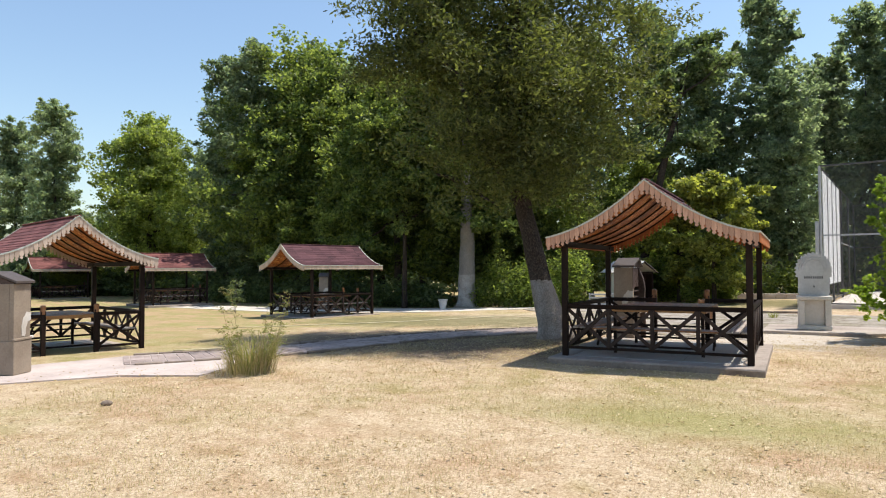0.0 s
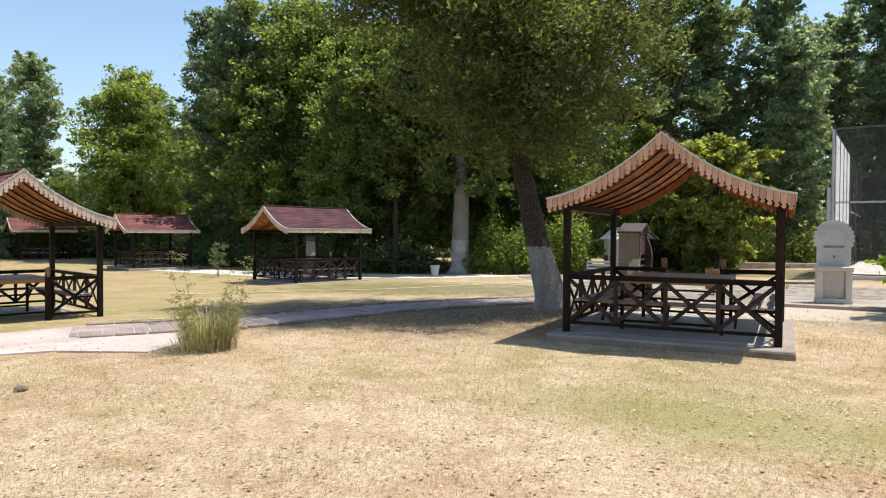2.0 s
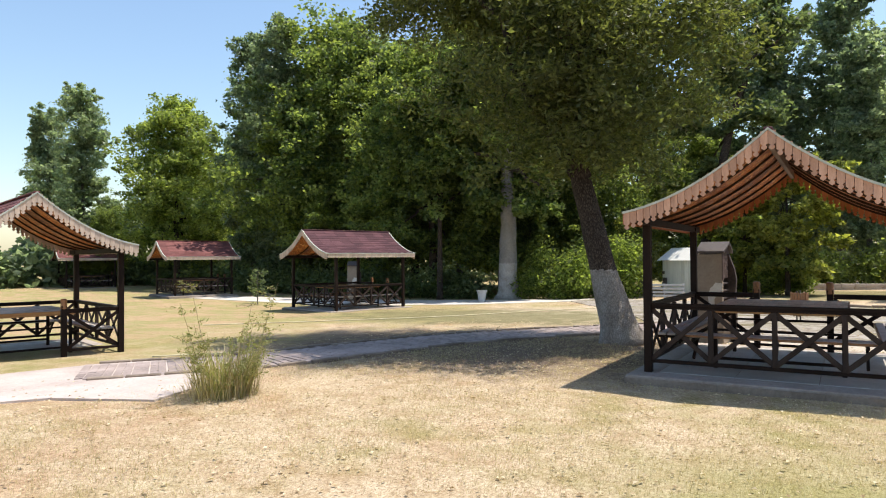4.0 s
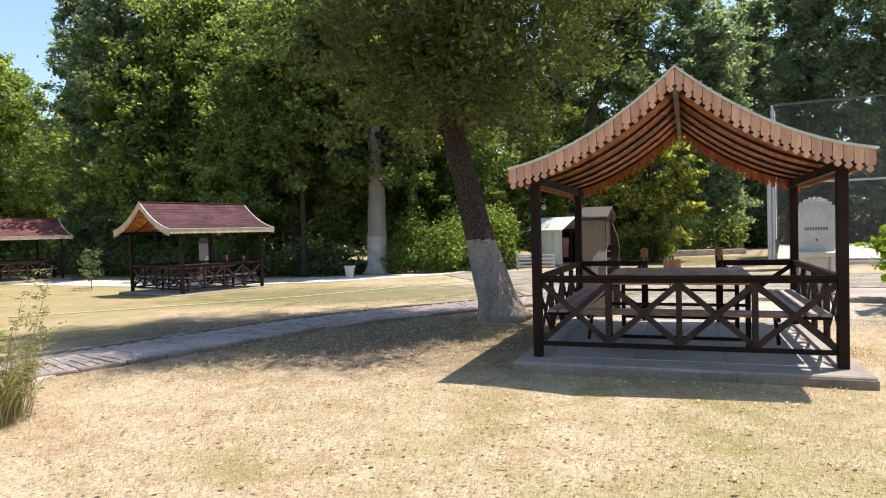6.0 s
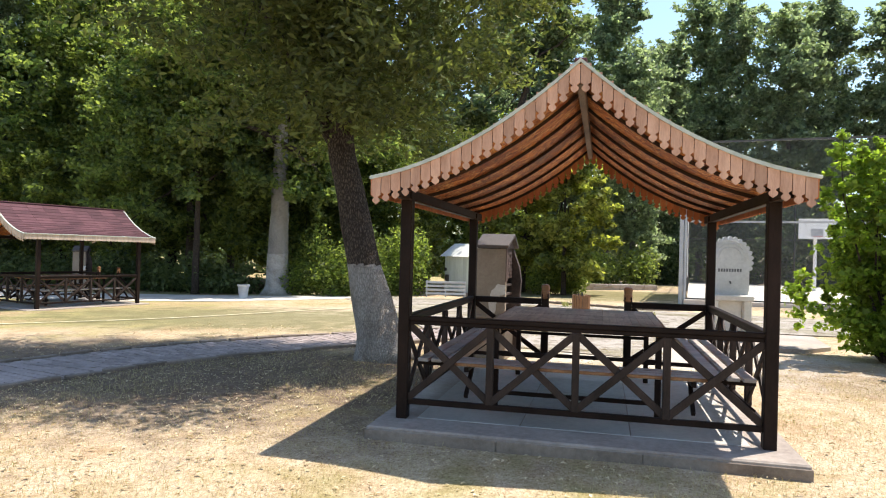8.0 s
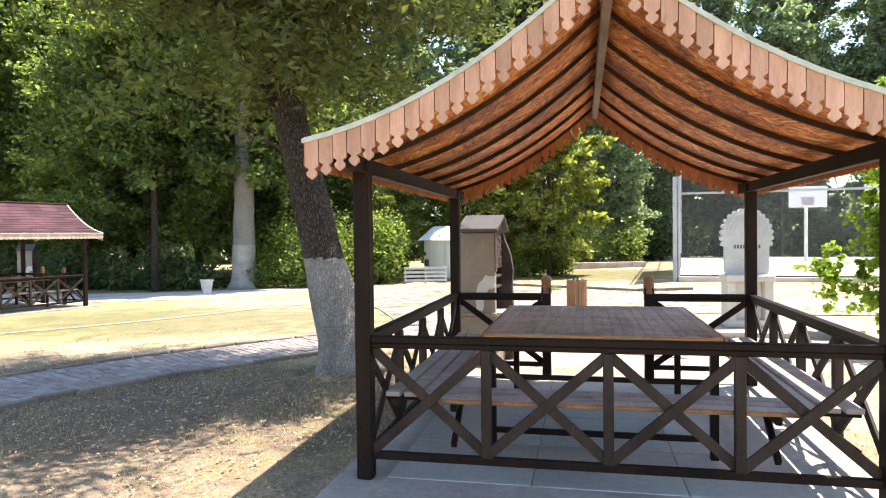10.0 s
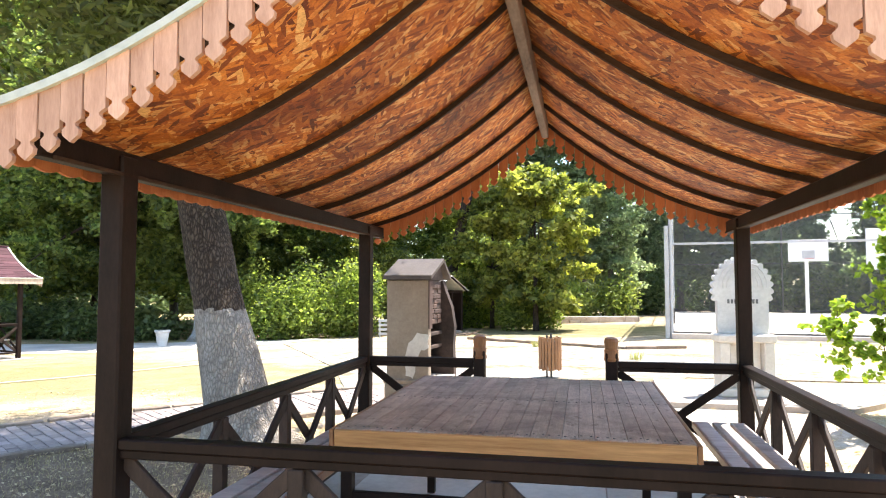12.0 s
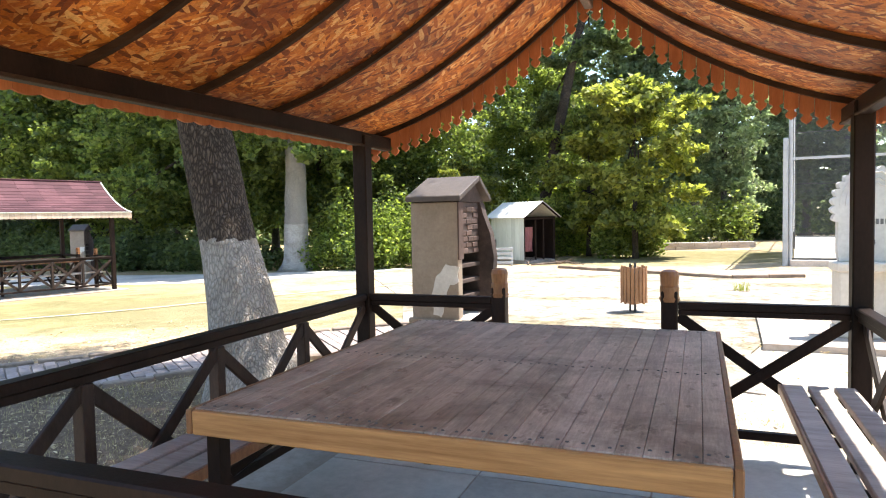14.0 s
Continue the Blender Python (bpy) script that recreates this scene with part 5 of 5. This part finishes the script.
plane = [tree("plane_tree", pose(-18.5, 21.5, float(gz(-18.5, 21.5))), "broad green plane tree at the edge of the lawn", 41, straight_trunk(10, 0.24, 0, 1), broad_blobs(r1, 13.5, 5.0, 1.6), 6000, 0.75, 0.20, LEAF, BARK, 9, group="wood", corners=4),
         tree("plane_tree", pose(-24.0, 23.0, float(gz(-24, 23))), "broad green plane tree at the edge of the lawn", 42, straight_trunk(9, 0.22, 0, 2), broad_blobs(r2, 13.2, 4.6, 1.4), 5800, 0.75, 0.20, LEAF, BARK, 9, group="wood", corners=4)]
poplar = [tree("poplar", pose(9.5, 47.0, float(gz(9.5, 47))), "tall silvery poplar in the wood", 51, straight_trunk(17, 0.24, 0, 3), poplar_blobs(r3, 21, 3.3, 2.5), 3700, 0.8, 0.24, LEAF_POPLAR, BARK_GREY, 8, rise=0.55, group="wood"),
          tree("poplar", pose(-28.0, 30.0, float(gz(-28, 30))), "tall silvery poplar in the wood", 52, straight_trunk(15, 0.22, 0, 5), poplar_blobs(r4, 18, 3.0, 1.8), 3500, 0.8, 0.24, LEAF_POPLAR, BARK_GREY, 8, rise=0.55, group="wood")]
sapling = tree("young_tree", pose(-1.5, 25.2, float(gz(-1.5, 25.2))), "yellow-green young tree over the back lawn", 61, straight_trunk(6, 0.11, 0, 6), [((x * 1.12, y * 1.12, z), (a * 1.25, b * 1.25, c * 0.55), k) for (x, y, z), (a, b, c), k in broad_blobs(random.Random(38), 7.2, 2.5, 0.8)[::2]], 2300, 0.85, 0.19, LEAF_YELLOW, BARK, 12, group="young trees")


def plant(model, x, y, turn, scale):
    return copy_thing(model, pose(x, y, float(gz(x, y)), 0, 0, turn)) if scale == 1 else scaled(model, x, y, turn, scale)


def scaled(model, x, y, turn, scale):
    c = copy_thing(model, pose(x, y, float(gz(x, y)), 0, 0, turn))
    c.scale = (scale, scale, scale)
    return c


wood = random.Random(77)
for x, y, s, k in [(-22, 25, 1.1, 0), (-15.5, 25.5, 1.0, 1), (-11.8, 27.5, 0.8, 0), (-31, 25.5, 1.0, 1), (-41.5, 22.5, 1.0, 0), (-45, 27, 0.85, 1), (-52, 24, 0.5, 0), (-29, 25, 1.0, 0), (-6.4, 31.5, 0.75, 1), (-19, 31, 1.2, 1),
                   (-27.5, 24.5, 1.3, 0), (-48, 21, 0.45, 1), (-56, 23, 0.45, 0)]:
    scaled(plane[k], x, y, wood.uniform(0, 360), s)
for x, y, s, k in [(-50.6, 20.7, 0.86, 1), (-29.7, 25.4, 0.8, 0), (-31.0, 22.4, 0.84, 0), (-34.2, 23.2, 0.82, 0), (-42, 31, 0.70, 0), (-47, 33, 0.72, 1), (-62, 24, 0.86, 1), (-24, 34, 1.0, 0), (-20, 36, 1.05, 1), (-15, 34, 1.0, 0), (-11, 36, 1.05, 1), (-7, 38, 1.0, 0), (-3, 40, 1.0, 1), (0.5, 42, 1.05, 0),
                   (4.5, 46, 1.0, 1), (7.5, 49.5, 1.05, 0), (13, 46, 1.1, 1), (16, 48, 1.0, 0), (20, 47, 1.1, 1), (24, 46, 1.05, 0), (29, 45, 1.0, 1), (33, 40, 1.0, 0), (36, 34, 1.1, 1), (2, 37, 0.8, 1), (-33, 34, 0.85, 1), (-38, 36, 0.82, 0)]:
    scaled(poplar[k], x, y, wood.uniform(0, 360), s)
tree("plane_tree", pose(-16.7, 19.3, float(gz(-16.7, 19.3))), "slim-trunked green tree behind a picnic gazebo", 43, straight_trunk(9, 0.15, 0, 9), broad_blobs(random.Random(36), 12.5, 3.3, 5.6), 4300, 0.75, 0.19, LEAF, BARK, 8, group="wood", corners=4)
for x, y, s in [(-8.6, 25.0, 0.62), (-3.6, 27.4, 0.9)]:
    scaled(sapling, x, y, wood.uniform(0, 360), s)


# ---- hedges and thickets ----
def thicket(name, a, b, width, height, count, size, mat, label, seed, category="hedge"):
    rng = np.random.default_rng(seed)
    a, b = np.array(a, float), np.array(b, float)
    L = np.linalg.norm(b - a)
    d = (b - a) / L
    s = np.array([d[1], -d[0]])
    k = int(L * 2.2)
    at = rng.uniform(0, L, k)
    out = []
    for t in at:
        h = height * rng.uniform(0.4, 1.08)
        c = a + d * t + s * rng.uniform(-0.35, 0.35) * width
        n = count // k
        q = rng.normal(size=(n, 3))
        q /= np.linalg.norm(q, axis=1)[:, None]
        q *= rng.uniform(0.35, 1.2, size=(n, 1))
        p = np.zeros((n, 3))
        p[:, 0] = c[0] + q[:, 0] * width * 0.42
        p[:, 1] = c[1] + q[:, 1] * width * 0.42
        p[:, 2] = gz(p[:, 0], p[:, 1]) + np.abs(h * 0.5 + q[:, 2] * h * 0.52)
        out.append(p)
    ob = new(name, leaf_quads(rng, np.concatenate(out), size, mat, name, 0.65))
    return tagged(ob, label, category, kind="stuff")


thicket("hedge", (-12.4, 20.4), (-7.7, 22.2), 2.0, 2.7, 20000, 0.14, LEAF_HEDGE, "dense green hedge beside the white-trunked tree", 1)
thicket("thicket", (-34, 21.5), (-14.6, 20.6), 2.4, 1.8, 22000, 0.2, LEAF_DARK, "dark undergrowth below the trees", 2)
thicket("thicket", (-4.4, 29.0), (-2.4, 29.6), 2.0, 2.6, 5000, 0.16, LEAF, "green undergrowth at the edge of the back lawn", 13)
thicket("thicket", (-8.4, 27.2), (-3.4, 28.2), 1.8, 3.6, 9000, 0.16, LEAF_HEDGE, "green bushes behind the shed", 14)
thicket("thicket", (-2.6, 25.6), (-0.6, 26.0), 1.6, 1.7, 3600, 0.15, LEAF, "green bushes at the foot of the young tree", 15)
thicket("thicket", (-8, 31.5), (3.0, 35.5), 2.2, 2.6, 16000, 0.2, LEAF, "dark undergrowth behind the low wall", 3)
thicket("thicket", (-60, 24), (-34, 23.5), 3.0, 2.2, 14000, 0.3, LEAF_DARK, "dark undergrowth below the trees", 4)
thicket("thicket", (3, 43.4), (32, 44.0), 2.5, 3.0, 14000, 0.3, LEAF_DARK, "dark undergrowth behind the sports court", 5)


def far_wood():
    rng = np.random.default_rng(9)
    n = 70000
    a = rng.uniform(radians(-75), radians(125), n)
    k = 52 + 9 * rng.random(n)
    c = np.zeros((n, 3))
    c[:, 0], c[:, 1] = -np.sin(a) * k, np.cos(a) * k
    top = 6.0 + 2.0 * np.sin(a * 19) + 1.6 * np.sin(a * 47 + 1)
    c[:, 2] = -0.8 + rng.random(n) ** 0.9 * top
    ob = new("far_wood", leaf_quads(rng, c, 0.62, LEAF_POPLAR, "far_wood", 0.7))
    tagged(ob, "distant green wood closing the park", "wood", kind="stuff")


far_wood()


# ---- leafy shrub by the fountain ----
def shrub():
    s = thing("leafy_shrub", pose(5.0, 6.6, float(gz(5.0, 6.6))), "large bright green leafy shrub with many stems", "shrub")
    rng = random.Random(4)
    st = bmesh.new()
    blobs = []
    for i in range(34):
        a, r, h = rng.uniform(0, 6.28), rng.uniform(0.3, 1.8), rng.uniform(0.7, 3.4)
        r *= 1.15 - h / 5.5
        tip = (r * math.cos(a), r * math.sin(a), h)
        p = limb_points(rng, (0.15 * math.cos(a), 0.15 * math.sin(a), -0.05), tip, 5, 0.1)
        tube(p, [0.03, 0.025, 0.02, 0.015, 0.01, 0.005], 6, st)
        for k in (1, 2, 3, 4, 5):
            blobs.append((tuple(p[k] + Vector((rng.uniform(-0.15, 0.15), rng.uniform(-0.15, 0.15), 0))), (0.30, 0.30, 0.34), 1.0))
        for k in (3, 4, 5):
            e = p[k] + Vector((rng.uniform(-0.34, 0.34), rng.uniform(-0.34, 0.34), rng.uniform(0.25, 0.55)))
            tube([tuple(p[k]), tuple((p[k] + e) / 2 + Vector((0, 0, 0.03))), tuple(e)], [0.008, 0.006, 0.003], 5, st)
            blobs.append((tuple((p[k] + e) / 2), (0.09, 0.09, 0.20), 0.55))
            blobs.append((tuple(e), (0.07, 0.07, 0.16), 0.4))
    part("stemwork", st, BARK, s)
    c = crown_points(17, blobs, 5800)
    c = c[c[:, 2] > 0.12]
    place("foliage", leaf_quads(np.random.default_rng(5), c, 0.105, LEAF_BRIGHT, "foliage", 0.8), s)


shrub()


# ---- tall grass clump and small plants ----
def arching_blades(name, x, y, count, radius, height, width, mat, parent, seed):
    """Thin blades that rise from a tuft and bend over outwards, each in three joints."""
    rng = np.random.default_rng(seed)
    n = count
    a, r = rng.uniform(0, 6.283, n), radius * rng.random(n) ** 0.7
    h = height * rng.uniform(0.35, 1.0, n)
    da = a + rng.uniform(-0.9, 0.9, n)
    reach = h * rng.uniform(0.25, 1.25, n)
    bx, by = x + r * np.cos(a), y + r * np.sin(a)
    base = np.stack([bx, by, gz(bx, by) - 0.02], -1)
    way = np.stack([np.cos(da), np.sin(da), 0 * da], -1)
    side = np.stack([-np.sin(da), np.cos(da), 0 * da], -1) * (width * rng.uniform(0.5, 1.2, n))[:, None]
    rows = []
    for f, lift, w in ((0.0, 0.0, 1.0), (0.18, 0.5, 0.9), (0.5, 0.86, 0.6)):
        p = base + way * (reach * f)[:, None] + np.array([0, 0, 1.0]) * (h * lift)[:, None]
        rows += [p - side * w, p + side * w]
    tip = base + way * reach[:, None] + np.array([0, 0, 1.0]) * (h * rng.uniform(0.72, 1.0, n))[:, None]
    v = np.stack(rows + [tip], 1).reshape(-1, 3)
    faces = []
    for k in range(n):
        o = 7 * k
        faces += [(o, o + 1, o + 3, o + 2), (o + 2, o + 3, o + 5, o + 4), (o + 4, o + 5, o + 6)]
    place(name, raw_mesh(name, v.tolist(), faces, mat), parent)["kind"] = "stuff"


def grass_clump():
    c = thing("grass_clump", pose(0, 0, 0), "tall clump of half-dry grass and weed stems on the lawn", "grass clump")
    x, y = -5.85, -3.5
    arching_blades("dry_growth", x, y, 330, 0.40, 0.70, 0.005, DRYGRASS, c, 2)
    arching_blades("green_growth", x + 0.05, y, 230, 0.36, 0.72, 0.006, GREENGRASS, c, 1)
    arching_blades("skirt_growth", x - 0.1, y - 0.1, 300, 0.48, 0.34, 0.005, DRYGRASS, c, 5)
    # tall weed stems with feathery side twigs
    rng = random.Random(6)
    st = bmesh.new()
    spots = []
    z0 = float(gz(x, y))
    for i in range(22):
        a, h = rng.uniform(0, 6.28), rng.uniform(0.4, 1.0) if i > 3 else rng.uniform(1.1, 1.5)
        foot = Vector((x + 0.28 * math.cos(a), y + 0.28 * math.sin(a), z0))
        top = foot + Vector((0.3 * math.cos(a) * h, 0.3 * math.sin(a) * h, h))
        tube([tuple(foot), tuple((foot + top) / 2 + Vector((0, 0, 0.05))), tuple(top)], [0.006, 0.004, 0.002], 5, st)
        for k in range(9):
            f = rng.uniform(0.35, 1.0)
            b, l = rng.uniform(0, 6.28), rng.uniform(0.08, 0.22)
            p = foot.lerp(top, f)
            q = p + Vector((l * math.cos(b), l * math.sin(b), l * 0.25))
            tube([tuple(p), tuple(q)], [0.003, 0.0012], 4, st)
            spots += [p.lerp(q, rng.random()) + Vector((rng.gauss(0, 0.018), rng.gauss(0, 0.018), rng.gauss(0, 0.018))) for _ in range(12)]
    part("weed_stem", st, DRYGRASS, c)
    place("weed_leaves", leaf_quads(np.random.default_rng(6), np.array([tuple(p) for p in spots]), 0.045, GREENGRASS, "weed_leaves", 0.35), c)["kind"] = "stuff"


grass_clump()


def lawn_blades():
    """Short dry grass near the walk, thinning out."""
    rng = np.random.default_rng(12)
    n = 170000
    y = -10.5 + 15 * rng.random(n) ** 1.15
    x = rng.uniform(-7, 5, n)
    keep = ~((x > -1.8) & (x < 1.85) & (y > -0.45) & (y < 3.5))
    d = np.array([noise.noise(Vector((a * 0.6, b * 0.6, 3.0))) for a, b in zip(x, y)])
    keep &= d > rng.uniform(-0.45, 0.15, n)
    x, y = x[keep], y[keep]
    n = len(x)
    h = rng.uniform(0.012, 0.042, n)
    a = rng.uniform(0, 6.283, n)
    w = rng.uniform(0.0012, 0.003, n)
    lean = rng.uniform(0.4, 1.6, n) * h
    base = np.stack([x, y, gz(x, y) - 0.014], -1)
    side = np.stack([-np.sin(a) * w, np.cos(a) * w, 0 * w], -1)
    tip = base + np.stack([np.cos(a) * lean, np.sin(a) * lean, h + 0.012], -1)
    v = np.stack([base - side, base + side, tip], 1).reshape(-1, 3)
    me = raw_mesh("dry_grass", v.tolist(), np.arange(3 * n).reshape(-1, 3).tolist(), DRYGRASS)
    tagged(new("dry_grass", me), "short dry grass scattered over the lawn", "grass", kind="stuff")


lawn_blades()


def litter():
    rng = np.random.default_rng(21)
    n = 4600
    x, y = rng.uniform(-9, 7, n), rng.uniform(-11, 8, n)
    keep = ~((x > -1.85) & (x < 1.9) & (y > -0.5) & (y < 3.5))
    x, y = x[keep], y[keep]
    c = np.stack([x, y, gz(x, y) + 0.008], -1)
    n = len(c)
    a = rng.uniform(0, 6.283, n)
    d = np.stack([np.cos(a), np.sin(a), rng.uniform(-0.2, 0.2, n)], -1)
    e = np.stack([-np.sin(a), np.cos(a), rng.uniform(-0.2, 0.2, n)], -1)
    s = rng.uniform(0.012, 0.034, (n, 1))
    lift = np.array([0, 0, 0.012])
    v = np.stack([c - d * s, c + e * s * 0.6 + lift, c + d * s, c - e * s * 0.6 + lift], 1).reshape(-1, 3)
    me = raw_mesh("fallen_leaves", v.tolist(), np.arange(4 * n).reshape(-1, 4).tolist(), LITTER)
    tagged(new("fallen_leaves", me), "dry fallen leaves scattered over the lawn", "leaves", kind="stuff")


litter()


def fine_litter():
    """Small broken leaves and twigs, thickest under the leaning tree."""
    rng = np.random.default_rng(22)
    n1, n2 = 2800, 15000
    x = np.concatenate([rng.normal(-4.2, 2.4, n1), rng.uniform(-8, 6, n2)])
    y = np.concatenate([rng.normal(1.6, 2.4, n1), rng.uniform(-10, 5, n2)])
    keep = ~((x > -1.8) & (x < 1.9) & (y > -0.45) & (y < 3.6))
    x, y = x[keep], y[keep]
    n = len(x)
    c = np.stack([x, y, gz(x, y) + 0.004], -1)
    a = rng.uniform(0, 6.283, n)
    d = np.stack([np.cos(a), np.sin(a), rng.uniform(-0.3, 0.3, n)], -1)
    e = np.stack([-np.sin(a), np.cos(a), rng.uniform(-0.3, 0.3, n)], -1)
    s = rng.uniform(0.008, 0.024, (n, 1))
    k = rng.uniform(0.2, 0.7, (n, 1))
    lift = np.array([0, 0, 0.006])
    v = np.stack([c - d * s, c + e * s * k + lift, c + d * s, c - e * s * k + lift], 1).reshape(-1, 3)
    me = raw_mesh("leaf_crumbs", v.tolist(), np.arange(4 * n).reshape(-1, 4).tolist(), LITTER)
    tagged(new("leaf_crumbs", me), "small broken dry leaves and twigs on the ground", "leaves", kind="stuff")


fine_litter()


# ---- small things on the lawn ----
def rock(x, y, r, seed):
    bm = bmesh.new()
    bmesh.ops.create_icosphere(bm, subdivisions=2, radius=r)
    for v in bm.verts:
        k = 1 + 0.35 * noise.noise(v.co * 6 + Vector((seed, 0, 0)))
        v.co = Vector((v.co.x * k * 1.2, v.co.y * k, v.co.z * k * 0.7))
    ob = new("rock", mesh_of("rock", bm, BASEKERB))
    ob.matrix_basis = pose(x, y, float(gz(x, y)) + r * 0.3, 0, 0, seed * 40)
    tagged(ob, "small tan stone lying on the dry lawn", "rock")


rock(-5.5, -6.4, 0.06, 1)


def hose(points, label):
    line = [(p.x, p.y, float(gz(p.x, p.y)) + 0.012) for p, _ in along(points, 0.25)]
    ob = new("hose", mesh_of("hose", tube(line, [0.014] * len(line), 6), BLACKROPE, True))
    tagged(ob, label, "hose")


hose([(-15.5, 3.6), (-12.6, 6.2), (-10.1, 8.8), (-8.0, 12.4), (-5.8, 15.0), (-4.6, 15.6)], "thin yellowish garden hose lying across the lawn")
hose([(-10.2, -1.8), (-8.9, -0.4), (-8.2, 0.6)], "thin dark hose lying on the lawn")


def young_plant(x, y, h, seed):
    t = thing("sapling", pose(x, y, float(gz(x, y))), "thin young sapling with a few leaves", "sapling")
    rng = random.Random(seed)
    part("stem", tube([(0, 0, -0.05), (0.02, 0, h * 0.5), (0, 0.03, h)], [0.016, 0.011, 0.004], 6), BARK_GREY, t)
    tips = []
    for i in range(9):
        z, a = h * rng.uniform(0.25, 0.95), rng.uniform(0, 6.28)
        tip = (0.45 * h * 0.6 * math.cos(a), 0.45 * h * 0.6 * math.sin(a), z + 0.12)
        part("twig", tube([(0, 0, z), tip], [0.008, 0.003], 5), BARK_GREY, t)
        tips += [Vector((0, 0, z)).lerp(Vector(tip), f) for f in (0.5, 0.75, 1.0)]
    nr = np.random.default_rng(seed)
    c = np.concatenate([np.array(p) + nr.normal(size=(9, 3)) * 0.07 for p in tips])
    place("foliage", leaf_quads(nr, c, 0.10, LEAF_DARK, "foliage", 0.6), t)


young_plant(-22.6, 12.7, 1.8, 1)
young_plant(-23.6, 13.6, 1.3, 3)


# ---- low railing, sticks and a weed by the shed and yard ----
def low_railing(m):
    f = thing("low_railing", m, "low pale slatted railing beside the shed", "railing")
    for x in (0, 0.8, 1.6):
        part("post", box(x - 0.03, x + 0.03, -0.03, 0.03, -0.1, 0.68, 0.006), GREYSTEEL, f)
    for z in (0.14, 0.30, 0.46, 0.62):
        part("slat", box(-0.05, 1.65, -0.052, -0.032, z - 0.045, z + 0.045, 0.005), GREYSTEEL, f)


low_railing(pose(-7.0, 21.4, float(gz(-7.0, 21.4)), 0, 0, 14))


def stick(x, y, turn, length, seed):
    rng = random.Random(seed)
    pts = [(length * k / 5, rng.uniform(-0.05, 0.05), 0.03 + 0.14 * math.sin(math.pi * k / 5) * rng.random()) for k in range(6)]
    bm = tube(pts, [0.028, 0.026, 0.022, 0.018, 0.014, 0.008], 7)
    for k in (2, 3):
        p = Vector(pts[k])
        tube([tuple(p), tuple(p + Vector((0.25, 0.16 * (-1) ** k, 0.12)))], [0.012, 0.005], 5, bm)
    ob = new("dead_branch", mesh_of("dead_branch", bm, RIDGE, True))
    ob.matrix_basis = pose(x, y, float(gz(x, y)), 0, 0, turn)
    tagged(ob, "pale dead branch lying near the shed", "branch", "dead branches")


for k, (x, y, turn, length) in enumerate([(-4.5, 22.0, 65, 1.6), (-4.7, 21.6, 20, 1.9), (-4.0, 22.3, -30, 1.3), (-4.9, 21.9, 100, 1.1)]):
    stick(x, y, turn, length, k)


def yard_weed(x, y, seed):
    t = thing("weed", pose(0, 0, 0), "small green weed tuft growing from the dusty paving", "weed", "yard weeds")
    arching_blades("leaf_growth", x, y, 90, 0.16, 0.26, 0.006, GREENGRASS, t, seed)


yard_weed(1.55, 13.4, 3)
yard_weed(-0.9, 16.9, 4)
